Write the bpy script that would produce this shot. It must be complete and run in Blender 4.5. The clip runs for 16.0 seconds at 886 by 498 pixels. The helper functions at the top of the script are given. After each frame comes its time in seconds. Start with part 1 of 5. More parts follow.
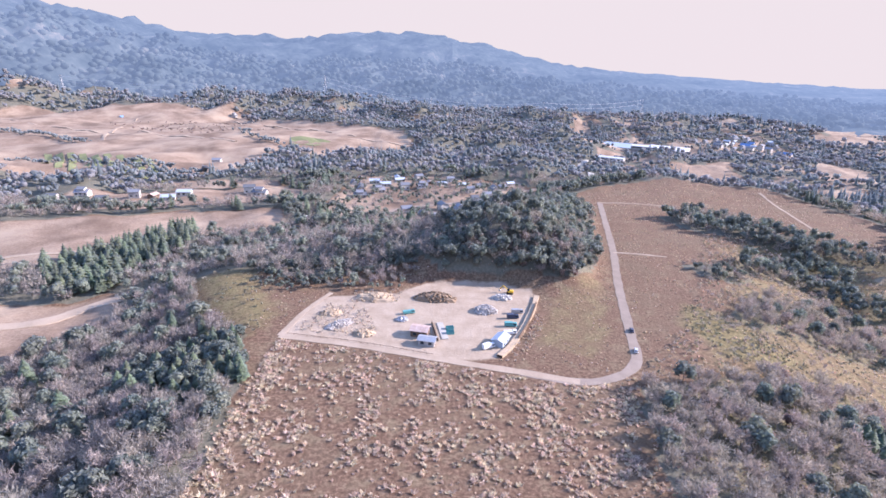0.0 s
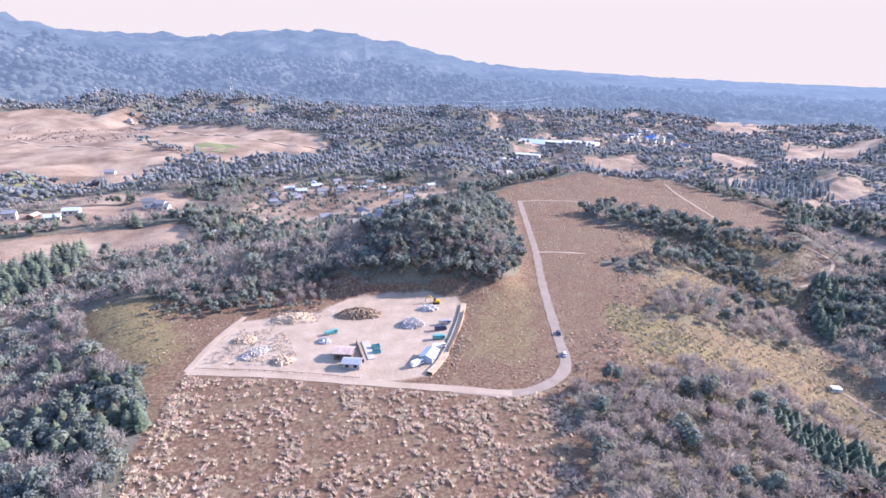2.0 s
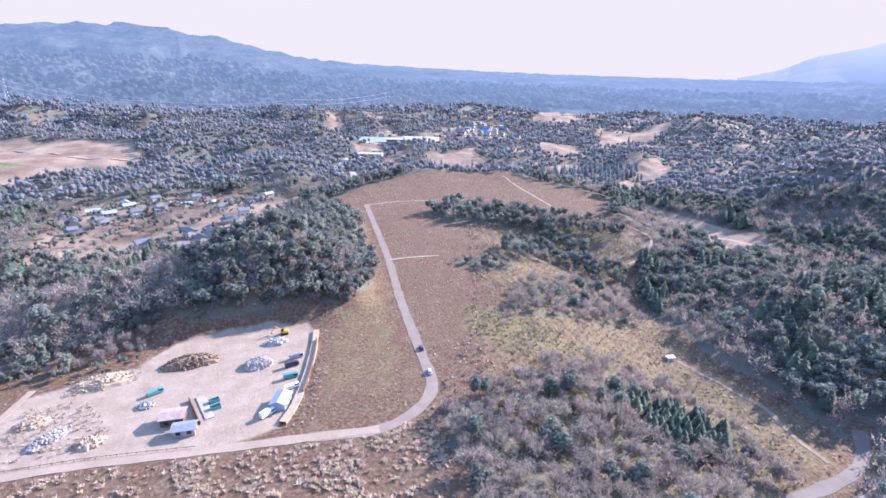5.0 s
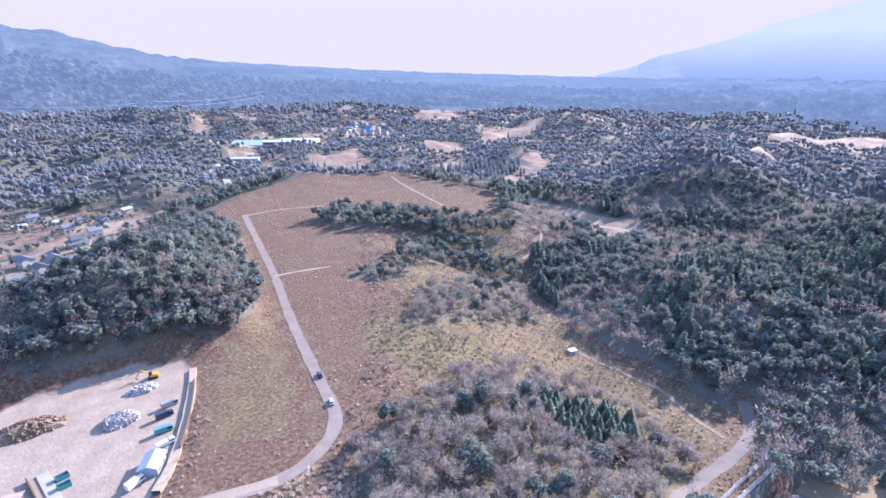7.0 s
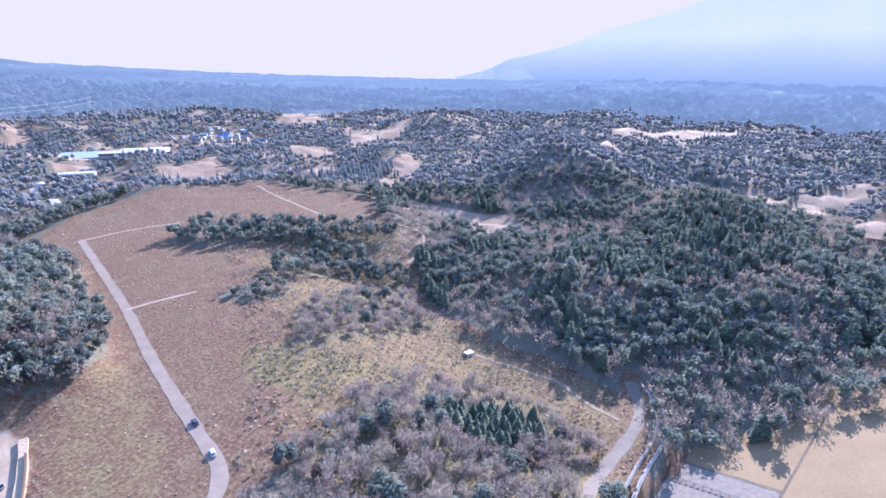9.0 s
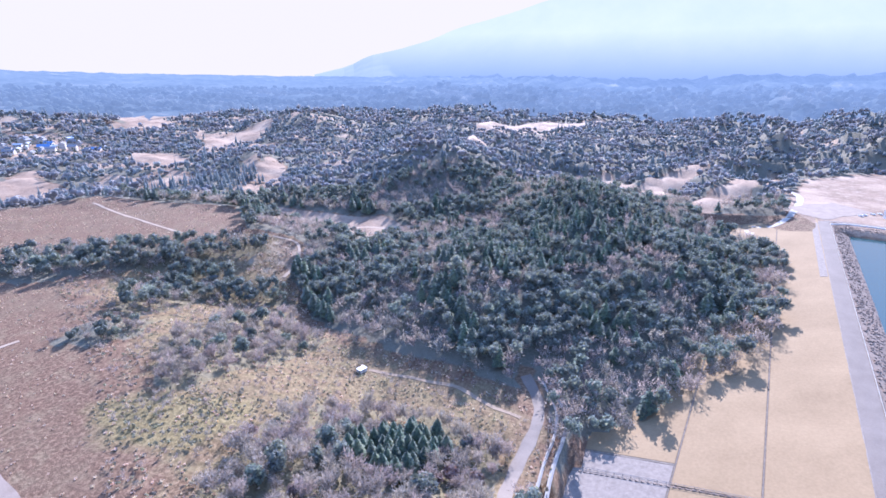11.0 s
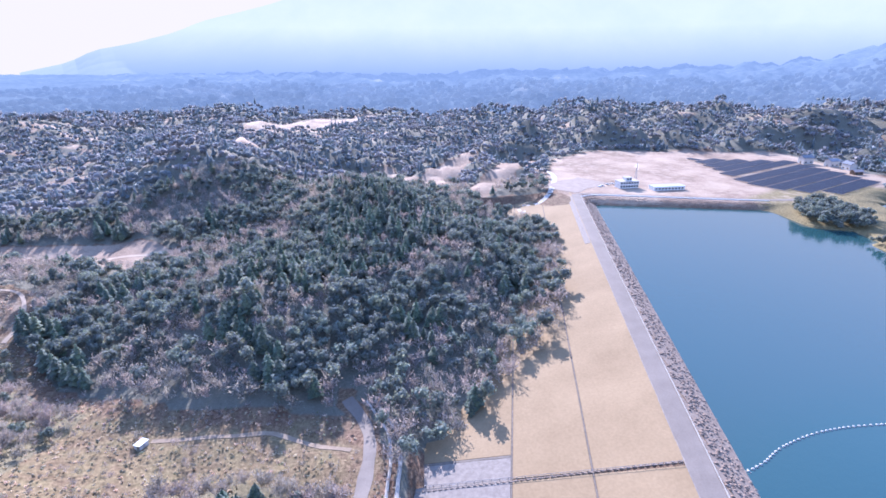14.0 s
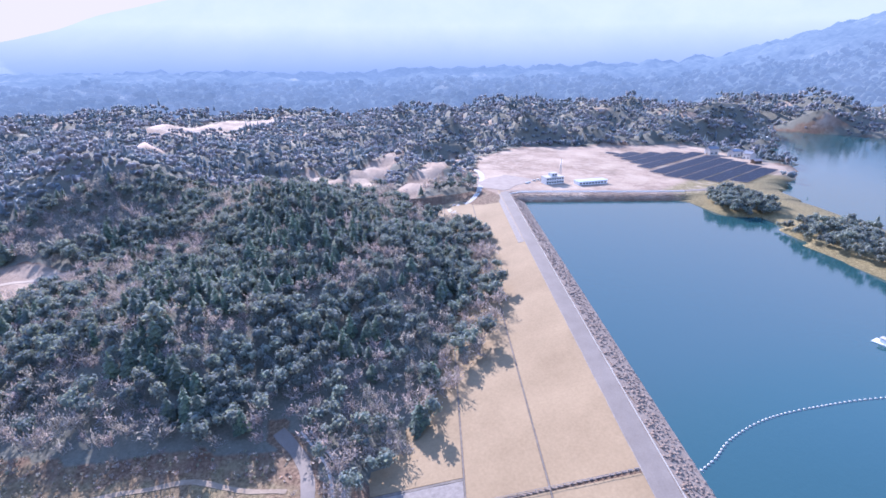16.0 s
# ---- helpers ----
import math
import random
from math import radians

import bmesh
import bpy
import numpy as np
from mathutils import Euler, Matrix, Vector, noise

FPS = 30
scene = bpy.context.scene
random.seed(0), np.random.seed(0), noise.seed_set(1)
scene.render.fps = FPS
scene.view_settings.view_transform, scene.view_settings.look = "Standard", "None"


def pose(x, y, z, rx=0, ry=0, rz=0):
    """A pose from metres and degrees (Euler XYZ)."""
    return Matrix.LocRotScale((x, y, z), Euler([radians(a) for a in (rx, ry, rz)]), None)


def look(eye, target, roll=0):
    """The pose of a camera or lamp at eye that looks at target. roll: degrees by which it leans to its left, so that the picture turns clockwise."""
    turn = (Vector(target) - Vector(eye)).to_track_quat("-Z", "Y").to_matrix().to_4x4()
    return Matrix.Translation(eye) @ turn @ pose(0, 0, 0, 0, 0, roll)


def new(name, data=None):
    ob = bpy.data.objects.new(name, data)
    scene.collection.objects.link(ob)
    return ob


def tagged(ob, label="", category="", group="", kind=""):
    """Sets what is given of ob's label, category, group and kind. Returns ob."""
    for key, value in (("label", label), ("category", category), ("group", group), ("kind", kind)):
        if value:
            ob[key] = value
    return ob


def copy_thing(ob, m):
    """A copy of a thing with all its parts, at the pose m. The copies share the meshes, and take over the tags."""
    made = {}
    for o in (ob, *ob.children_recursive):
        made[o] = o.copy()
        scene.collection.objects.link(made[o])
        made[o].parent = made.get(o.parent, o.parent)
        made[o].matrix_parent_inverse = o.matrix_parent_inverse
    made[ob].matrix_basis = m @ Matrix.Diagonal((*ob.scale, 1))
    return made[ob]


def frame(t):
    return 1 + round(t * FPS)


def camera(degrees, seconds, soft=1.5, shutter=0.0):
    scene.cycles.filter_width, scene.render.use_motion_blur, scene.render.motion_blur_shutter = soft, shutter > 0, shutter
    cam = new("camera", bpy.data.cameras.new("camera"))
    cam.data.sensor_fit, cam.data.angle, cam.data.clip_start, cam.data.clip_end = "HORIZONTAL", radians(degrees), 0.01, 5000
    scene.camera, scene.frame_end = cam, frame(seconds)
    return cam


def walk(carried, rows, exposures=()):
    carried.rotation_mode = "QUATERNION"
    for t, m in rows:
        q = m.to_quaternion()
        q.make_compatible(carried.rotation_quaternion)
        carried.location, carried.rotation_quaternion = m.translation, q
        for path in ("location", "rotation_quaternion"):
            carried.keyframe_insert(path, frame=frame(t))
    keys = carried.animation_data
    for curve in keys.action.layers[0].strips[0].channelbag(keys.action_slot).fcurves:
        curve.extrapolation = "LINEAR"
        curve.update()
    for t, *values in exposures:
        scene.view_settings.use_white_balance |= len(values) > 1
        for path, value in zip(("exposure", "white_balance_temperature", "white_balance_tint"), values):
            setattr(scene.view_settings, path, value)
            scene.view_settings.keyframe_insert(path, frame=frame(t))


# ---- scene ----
cam = camera(81.1, 16.0, 1.6)
# seconds, x, y, z, yaw, pitch, roll
ROWS = [
    (0.0, 4.2, 8.7, 114.2, -0.14, -19.07, 1.75),
    (0.5, 4.6, 12.3, 114.5, -2.20, -19.04, 1.59),
    (1.0, 5.2, 15.3, 115.1, -3.91, -19.04, 1.37),
    (1.5, 6.0, 17.5, 116.3, -6.15, -19.08, 1.22),
    (2.0, 6.4, 20.2, 117.1, -8.85, -19.08, 1.17),
    (2.5, 7.3, 22.4, 118.1, -11.66, -19.09, 1.00),
    (3.0, 8.4, 25.0, 118.8, -14.01, -19.10, 0.89),
    (3.5, 9.9, 28.0, 119.2, -16.55, -19.13, 0.75),
    (4.0, 11.1, 31.4, 119.4, -19.76, -19.16, 0.64),
    (6.5, 19.1, 52.4, 118.9, -35.08, -19.37, 0.51),
    (7.0, 20.7, 55.9, 118.5, -38.66, -19.34, 0.45),
    (7.5, 22.6, 59.2, 118.0, -42.46, -19.25, 0.32),
    (8.0, 23.7, 63.0, 117.6, -46.39, -19.13, 0.45),
    (8.5, 23.8, 66.5, 117.5, -49.68, -19.05, 0.59),
    (9.0, 26.2, 69.4, 116.7, -53.14, -18.98, 0.48),
    (11.5, 40.3, 82.3, 116.5, -71.31, -19.29, -0.01),
    (12.0, 44.6, 83.7, 115.6, -75.16, -19.31, -0.16),
    (12.5, 48.8, 85.4, 114.6, -79.41, -19.32, -0.15),
    (13.0, 52.2, 86.8, 114.2, -84.47, -19.38, -0.19),
    (13.5, 55.0, 89.3, 114.7, -89.16, -19.55, -0.02),
    (14.0, 58.5, 90.4, 114.8, -91.96, -19.60, -0.05),
    (14.5, 61.7, 91.2, 115.0, -94.41, -19.65, -0.07),
    (15.0, 65.7, 91.6, 114.7, -96.69, -19.72, -0.11),
    (15.5, 70.0, 92.0, 114.0, -98.67, -19.73, -0.19),
    (16.0, 74.0, 92.1, 114.0, -100.41, -19.78, -0.24),
]


def aim(x, y, z, yaw, pitch, roll):
    return pose(x, y, z, 0, 0, yaw) @ pose(0, 0, 0, 90 + pitch) @ pose(0, 0, 0, 0, 0, roll)


walk(cam, [(row[0], aim(*row[1:])) for row in ROWS], [(0, 2.05, 6150, 25), (3, 2.2, 6000, 25), (7, 2.1, 5600, 24), (9, 2.13, 5450, 24), (12.5, 2.34, 5450, 25), (16, 2.2, 5450, 25)])

# ---- light ----
SUN_YAW, SUN_UP = -80.0, 25.0
SUN_WAY = Vector((-math.sin(radians(SUN_YAW)) * math.cos(radians(SUN_UP)), math.cos(radians(SUN_YAW)) * math.cos(radians(SUN_UP)), math.sin(radians(SUN_UP))))
world = bpy.data.worlds.new("sky")
scene.world = world
world.use_nodes = True
wn = world.node_tree.nodes
sky = wn.new("ShaderNodeTexSky")
sky.sky_type, sky.sun_disc = "NISHITA", False
sky.sun_elevation, sky.sun_rotation = radians(SUN_UP), radians(-SUN_YAW)
sky.air_density, sky.dust_density, sky.ozone_density = 1.0, 0.9, 3.0
# thin bright haze low down: there the sky is no brighter than the veil, and overhead it turns blue
high_up = wn.new("ShaderNodeSeparateXYZ")
world.node_tree.links.new(wn.new("ShaderNodeTexCoord").outputs["Generated"], high_up.inputs[0])
shade = wn.new("ShaderNodeValToRGB")
shade.color_ramp.elements[0].position, shade.color_ramp.elements[0].color = 0.14, (1.36, 1.28, 1.2, 1)
shade.color_ramp.elements[1].position, shade.color_ramp.elements[1].color = 0.5, (1.7, 2.2, 3.6, 1)
world.node_tree.links.new(high_up.outputs["Z"], shade.inputs[0])
veil = wn.new("ShaderNodeMix")
veil.data_type, veil.blend_type = "RGBA", "DARKEN"
veil.inputs[0].default_value = 1.0
world.node_tree.links.new(shade.outputs[0], veil.inputs[7])
world.node_tree.links.new(sky.outputs[0], veil.inputs[6])
world.node_tree.links.new(veil.outputs[2], wn["Background"].inputs[0])
wn["Background"].inputs[1].default_value = 0.15
sun = new("sun", bpy.data.lights.new("sun", "SUN"))
sun.data.energy, sun.data.angle, sun.data.color = 3.0, radians(0.6), (1.0, 0.92, 0.84)
sun.matrix_world = look(SUN_WAY * 100, (0, 0, 0))

# ---- materials ----


def ramp(nodes, links, fac, stops):
    r = nodes.new("ShaderNodeValToRGB")
    while len(r.color_ramp.elements) < len(stops):
        r.color_ramp.elements.new(0.5)
    for e, (p, c) in zip(r.color_ramp.elements, stops):
        e.position, e.color = p, (*c, 1)
    links.new(fac, r.inputs[0])
    return r.outputs[0]


def noise_out(nodes, links, scale, detail=4, coord=None, rough=0.6):
    n = nodes.new("ShaderNodeTexNoise")
    n.inputs["Scale"].default_value, n.inputs["Detail"].default_value, n.inputs["Roughness"].default_value = scale, detail, rough
    if coord:
        links.new(coord, n.inputs["Vector"])
    return n.outputs["Fac"]


def blend(nodes, links, fac, a, b, kind="MIX"):
    m = nodes.new("ShaderNodeMix")
    m.data_type, m.blend_type = "RGBA", kind
    for value, socket in ((fac, m.inputs[0]), (a, m.inputs[6]), (b, m.inputs[7])):
        if isinstance(value, (int, float)):
            socket.default_value = value
        elif isinstance(value, tuple):
            socket.default_value = (*value, 1)
        else:
            links.new(value, socket)
    return m.outputs[2]


def calc(nodes, links, op, a, b):
    m = nodes.new("ShaderNodeMath")
    m.operation = op
    for value, socket in ((a, m.inputs[0]), (b, m.inputs[1])):
        if isinstance(value, (int, float)):
            socket.default_value = value
        else:
            links.new(value, socket)
    return m.outputs[0]


def base_mat(name, rough=0.9, metal=0.0):
    m = bpy.data.materials.new(name)
    m.use_nodes = True
    b = m.node_tree.nodes["Principled BSDF"]
    b.inputs["Roughness"].default_value, b.inputs["Metallic"].default_value = rough, metal
    b.inputs["Specular IOR Level"].default_value = 0.15
    return m, m.node_tree.nodes, m.node_tree.links, b


def mat(name, dark, light, scale=1.0, rough=0.9, metal=0.0, bump=0.15, fine=8.0, vary=0.0):
    """Two-tone surface with broad stains and fine grain; vary: how far copies differ."""
    m, n, l, b = base_mat(name, rough, metal)
    co = n.new("ShaderNodeTexCoord").outputs["Object"]
    broad, grain = noise_out(n, l, scale, 4, co), noise_out(n, l, scale * fine, 3, co)
    fac = calc(n, l, "ADD", calc(n, l, "MULTIPLY", broad, 0.6), calc(n, l, "MULTIPLY", grain, 0.4))
    col = ramp(n, l, fac, [(0.32, dark), (0.68, light)])
    if vary:
        info = n.new("ShaderNodeObjectInfo")
        hsv = n.new("ShaderNodeHueSaturation")
        l.new(calc(n, l, "ADD", calc(n, l, "MULTIPLY", info.outputs["Random"], 2 * vary), 1 - vary), hsv.inputs["Value"])
        l.new(calc(n, l, "ADD", calc(n, l, "MULTIPLY", info.outputs["Random"], vary * 0.1), 0.5 - vary * 0.05), hsv.inputs["Hue"])
        l.new(col, hsv.inputs["Color"])
        col = hsv.outputs[0]
    l.new(col, b.inputs["Base Color"])
    if bump:
        bp = n.new("ShaderNodeBump")
        bp.inputs["Strength"].default_value, bp.inputs["Distance"].default_value = bump, 0.3
        l.new(grain, bp.inputs["Height"])
        l.new(bp.outputs[0], b.inputs["Normal"])
    return m


def leaf_mat(name, dark, light, vary=0.35, clear=0.4, lo=0.45, hi=1.35, bump=0.8):
    """Foliage: tone differs from clump to clump and from tree to tree."""
    m, n, l, b = base_mat(name, 0.8)
    b.inputs["Specular IOR Level"].default_value = 0.15
    # bluish sheen stands in for haze over the foliage
    b.inputs["Sheen Weight"].default_value, b.inputs["Sheen Roughness"].default_value, b.inputs["Sheen Tint"].default_value = 0.4, 0.8, (0.72, 0.83, 1, 1)
    geo, info = n.new("ShaderNodeNewGeometry"), n.new("ShaderNodeObjectInfo")
    col = ramp(n, l, geo.outputs["Random Per Island"], [(0.0, dark), (1.0, light)])
    at = n.new("ShaderNodeAttribute")
    at.attribute_name = "tint"
    rnd = calc(n, l, "FRACT", calc(n, l, "ADD", info.outputs["Random"], at.outputs["Fac"]), 0.0)
    hsv = n.new("ShaderNodeHueSaturation")
    l.new(calc(n, l, "ADD", calc(n, l, "MULTIPLY", rnd, 2 * vary), 1 - vary), hsv.inputs["Value"])
    l.new(calc(n, l, "ADD", calc(n, l, "MULTIPLY", calc(n, l, "FRACT", calc(n, l, "MULTIPLY", rnd, 7.3), 0.0), 0.05), 0.475), hsv.inputs["Hue"])
    co = n.new("ShaderNodeNewGeometry").outputs["Position"]
    fleck = noise_out(n, l, 0.9, 3, co, 0.75)
    col = blend(n, l, 1.0, col, ramp(n, l, fleck, [(0.34, (lo, lo, lo)), (0.62, (hi, hi, hi))]), "MULTIPLY")
    bp = n.new("ShaderNodeBump")
    bp.inputs["Strength"].default_value, bp.inputs["Distance"].default_value = bump, 0.8
    l.new(fleck, bp.inputs["Height"])
    l.new(bp.outputs[0], b.inputs["Normal"])
    l.new(col, hsv.inputs["Color"])
    l.new(hsv.outputs[0], b.inputs["Base Color"])
    thin = n.new("ShaderNodeBsdfTranslucent")
    l.new(hsv.outputs[0], thin.inputs["Color"])
    both = n.new("ShaderNodeMixShader")
    both.inputs[0].default_value = clear
    l.new(b.outputs[0], both.inputs[1])
    l.new(thin.outputs[0], both.inputs[2])
    l.new(both.outputs[0], n["Material Output"].inputs["Surface"])
    return m


M_CEDAR = leaf_mat("cedar_foliage", (0.075, 0.105, 0.04), (0.165, 0.205, 0.085), 0.3, 0.45)
M_GREEN = leaf_mat("evergreen_foliage", (0.11, 0.13, 0.085), (0.22, 0.235, 0.16), 0.35, 0.45)
M_BARE = leaf_mat("bare_twigs", (0.22, 0.18, 0.14), (0.42, 0.35, 0.285), 0.22)
# evergreen, cedar and twigs again, with blue-grey haze mixed into the colour
M_HAZY_GREEN = leaf_mat("hazy_evergreen_foliage", (0.19, 0.22, 0.22), (0.29, 0.315, 0.31), 0.22, 0.6, 0.8, 1.12, 0.2)
M_HAZY_CEDAR = leaf_mat("hazy_cedar_foliage", (0.15, 0.185, 0.185), (0.23, 0.265, 0.26), 0.18, 0.6, 0.8, 1.12, 0.2)
M_HAZY_TWIG = leaf_mat("hazy_bare_twigs", (0.25, 0.24, 0.24), (0.34, 0.33, 0.33), 0.15, 0.6, 0.8, 1.12, 0.2)
M_RUST = leaf_mat("withered_leaves", (0.14, 0.08, 0.05), (0.25, 0.16, 0.1), 0.25)
M_BAMBOO = leaf_mat("bamboo_grass", (0.17, 0.155, 0.075), (0.34, 0.29, 0.15), 0.2)
M_PLUME = leaf_mat("silver_grass", (0.5, 0.375, 0.25), (0.8, 0.65, 0.48), 0.12)
M_TRACK = mat("trodden_earth", (0.17, 0.125, 0.085), (0.31, 0.24, 0.17), 0.3, fine=9)
M_BARK = mat("bark", (0.09, 0.07, 0.055), (0.2, 0.17, 0.14), 2.0)
M_DIRT = mat("packed_gravel", (0.28, 0.215, 0.155), (0.4, 0.32, 0.245), 0.08, fine=12)
M_ASPHALT = mat("worn_asphalt", (0.2, 0.158, 0.125), (0.3, 0.245, 0.2), 0.15, 0.85, fine=15)
M_CREST = mat("crest_asphalt", (0.155, 0.13, 0.108), (0.21, 0.178, 0.15), 0.1, 0.8, fine=15)
M_CONCRETE = mat("concrete", (0.3, 0.28, 0.25), (0.45, 0.42, 0.38), 0.3)
M_LAWN = mat("dormant_lawn", (0.2, 0.142, 0.08), (0.285, 0.208, 0.122), 0.035, fine=25)
M_RIPRAP = mat("riprap_bed", (0.17, 0.125, 0.095), (0.31, 0.245, 0.19), 0.4)
M_STONE = mat("riprap_stone", (0.15, 0.11, 0.08), (0.36, 0.275, 0.205), 0.8, vary=0.3)
M_WHITE = mat("white_paint", (0.72, 0.72, 0.7), (0.82, 0.82, 0.8), 0.5, 0.6, bump=0.03)

# ---- the pale mountain far off ----


m, n, l, b = base_mat("mountain_haze_glow", 1.0)
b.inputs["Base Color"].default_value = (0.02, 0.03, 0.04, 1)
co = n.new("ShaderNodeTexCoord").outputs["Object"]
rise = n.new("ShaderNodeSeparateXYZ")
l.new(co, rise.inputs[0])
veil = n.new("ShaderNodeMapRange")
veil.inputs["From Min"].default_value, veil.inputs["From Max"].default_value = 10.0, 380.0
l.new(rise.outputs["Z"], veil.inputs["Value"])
# haze painted as glow: deep blue at the foot, pale towards the top
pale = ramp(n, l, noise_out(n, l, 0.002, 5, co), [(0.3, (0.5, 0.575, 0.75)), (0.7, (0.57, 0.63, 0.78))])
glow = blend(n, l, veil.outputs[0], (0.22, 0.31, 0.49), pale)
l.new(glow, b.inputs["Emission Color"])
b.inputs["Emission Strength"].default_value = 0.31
vs, fs = [], []
crest = [(-54, -0.6), (-57.5, 0.2), (-59.5, 1.2), (-62.8, 1.9), (-65.5, 2.7), (-68, 3.6), (-71.7, 4.7), (-75.2, 5.7), (-82, 7.4), (-90, 8.6), (-100, 8.8), (-108, 7.6), (-115, 6.6), (-124, 6.4), (-135, 7), (-160, 8)]
cols = 108
for j in range(9):
    for i in range(cols):
        az = -54 - i * 106 / (cols - 1)
        up = float(np.interp(-az, [-a for a, _ in crest], [e for _, e in crest]))
        f = j / 8
        d = 3700 + 1000 * f + 90 * noise.noise(Vector((az * 0.3, f * 3, 0.5))) * (1 - f)
        z = -60 + (175 + 4700 * math.tan(radians(up)) * (1 + 0.05 * noise.noise(Vector((az * 0.25, 1.3, 0))))) * f ** 1.4
        vs.append((35 - d * math.sin(radians(az)), 50 + d * math.cos(radians(az)), z))
for j in range(8):
    for i in range(cols - 1):
        a = j * cols + i
        fs.append((a, a + 1, a + cols + 1, a + cols))
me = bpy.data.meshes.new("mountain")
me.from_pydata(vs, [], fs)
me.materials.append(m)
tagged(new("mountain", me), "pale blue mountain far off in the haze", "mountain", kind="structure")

# ---- the lie of the land ----
LAKE_Z, CREST_Z = -10.5, -6.0
CREST_A, CREST_B = np.array((180.0, 9.0)), np.array((549.0, -53.0))
CREST_U = (CREST_B - CREST_A) / np.linalg.norm(CREST_B - CREST_A)
CREST_N = np.array((CREST_U[1], -CREST_U[0]))  # towards the lake

PLATEAU = [(-78, 40), (-78, 225), (-112, 285), (-70, 335), (30, 380), (95, 450), (125, 505), (180, 565), (270, 610), (350, 560), (378, 425), (335, 375),
           (250, 400), (200, 385), (172, 320), (128, 240), (95, 200), (75, 150), (60, 40)]
YARD = [(-67, 216), (-60, 245), (-54, 257), (-20, 263), (-2, 279), (37, 283), (55, 271), (54, 251), (38, 214), (26, 199), (4, 199), (-30, 209)]
LAKE = [(165, -8), (528, -69), (500, -238), (420, -250), (330, -275), (240, -420), (60, -500), (-60, -260), (20, -60)]
LAKE_FAR = [(640, -480), (560, -395), (440, -330), (330, -420), (300, -700), (700, -900), (980, -700)]
PAD = [(548, -48), (600, -36), (760, -85), (830, -165), (800, -430), (600, -440), (520, -300), (505, -232), (530, -66)]

SPIT = [(530, -225), (459, -216), (445, -228), (441, -249), (410, -238), (372, -225), (340, -225), (300, -215), (285, -240), (345, -300), (390, -318), (418, -318), (457, -324), (505, -335), (562, -384), (600, -330)]


def seg_dist(x, y, line, closed=False):
    best = np.full(np.shape(x), 1e9)
    pts = list(line) + ([line[0]] if closed else [])
    for (ax, ay), (bx, by) in zip(pts, pts[1:]):
        dx, dy = bx - ax, by - ay
        t = np.clip(((x - ax) * dx + (y - ay) * dy) / (dx * dx + dy * dy + 1e-9), 0, 1)
        best = np.minimum(best, np.hypot(x - ax - t * dx, y - ay - t * dy))
    return best


def outside(x, y, poly):
    """Signed distance to a polygon, negative within."""
    inn = np.zeros(np.shape(x), bool)
    for (ax, ay), (bx, by) in zip(poly, poly[1:] + poly[:1]):
        if ay != by:
            inn ^= ((ay > y) != (by > y)) & (x < (bx - ax) * (y - ay) / (by - ay) + ax)
    d = seg_dist(x, y, poly, True)
    return np.where(inn, -d, d)


def step(a, b, v):
    t = np.clip((v - a) / (b - a), 0, 1)
    return t * t * (3 - 2 * t)


WAVES = [(0.0031, 0.4, 1.0), (0.0047, 2.1, 0.8), (0.0083, 4.0, 0.5), (0.0121, 1.2, 0.35), (0.0193, 3.3, 0.22), (0.031, 5.1, 0.12)]


def rolling(x, y, k=1.0, off=0.0):
    """Smooth rolling relief, about -1 to 1."""
    s = 0.0
    for n, (f, a, w) in enumerate(WAVES):
        c, d = math.cos(a + off), math.sin(a + off)
        s = s + w * np.sin(k * f * 6.28 * (c * x + d * y) + 1.7 * np.sin(k * f * 3.9 * (d * x - c * y) + a) + n + off)
    return s / 1.6


HILLS = [  # x, y, radius along, radius across, turn, height
    (32, 302, 42, 15, 6, 11), (78, 300, 16, 22, 0, 7),
    (-62, 318, 45, 22, 20, 5), (-5, 326, 40, 26, 10, 13), (50, 336, 40, 36, 40, 27), (92, 395, 55, 26, 62, 13),
    (330, 190, 80, 50, 60, 19), (420, 120, 100, 65, 10, 29), (505, 150, 80, 60, 40, 23), (395, 35, 80, 38, -20, 12),
    (640, 330, 130, 90, 30, 28), (790, 250, 100, 80, 0, 30), (900, 420, 170, 100, 20, 28), (824, 501, 90, 60, 20, 12), (583, 312, 60, 42, 30, 9), (600, 610, 60, 38, 30, 16), (1029, 819, 180, 90, 30, 34), (945, -392, 90, 70, 0, 26), (1030, -600, 120, 80, 0, 28), (1160, -861, 160, 90, 0, 30),
    (-300, 900, 260, 120, 10, 18), (150, 980, 260, 110, -15, 30), (380, 1250, 220, 120, 0, 34), (-60, 1250, 260, 130, 10, 34),
    (-420, 1500, 300, 150, 0, 40), (90, 720, 120, 55, -35, 12), (-90, 720, 140, 40, -5, 8), (700, 1350, 240, 140, -20, 26),
    (1000, -120, 170, 120, 0, 22), (1150, -420, 220, 150, 0, 30), (900, -760, 240, 150, -30, 34), (560, -620, 110, 80, 0, 18), (1350, 150, 300, 160, 20, 12),
    (-200, 640, 120, 40, 10, 8), (250, 660, 50, 40, 0, 6)]

RANGE = [(-180, 5.0), (-150, 6.5), (-140, 4.6), (-132, 2.2), (-126, 0.6), (-118, 0.0), (-100, -0.3), (-76, -0.6), (-55, -0.6), (-43, -0.4), (-32, -0.1), (-23, 0.35), (-19, 0.5), (-11.5, 1.0), (-5.7, 2.2), (-3, 2.8), (2.7, 3.5), (9, 3.5), (15.6, 2.7), (21.7, 2.7), (29, 3.2), (35, 4.3), (39, 4.8), (50, 6.5), (80, 7.0), (180, 3.0)]


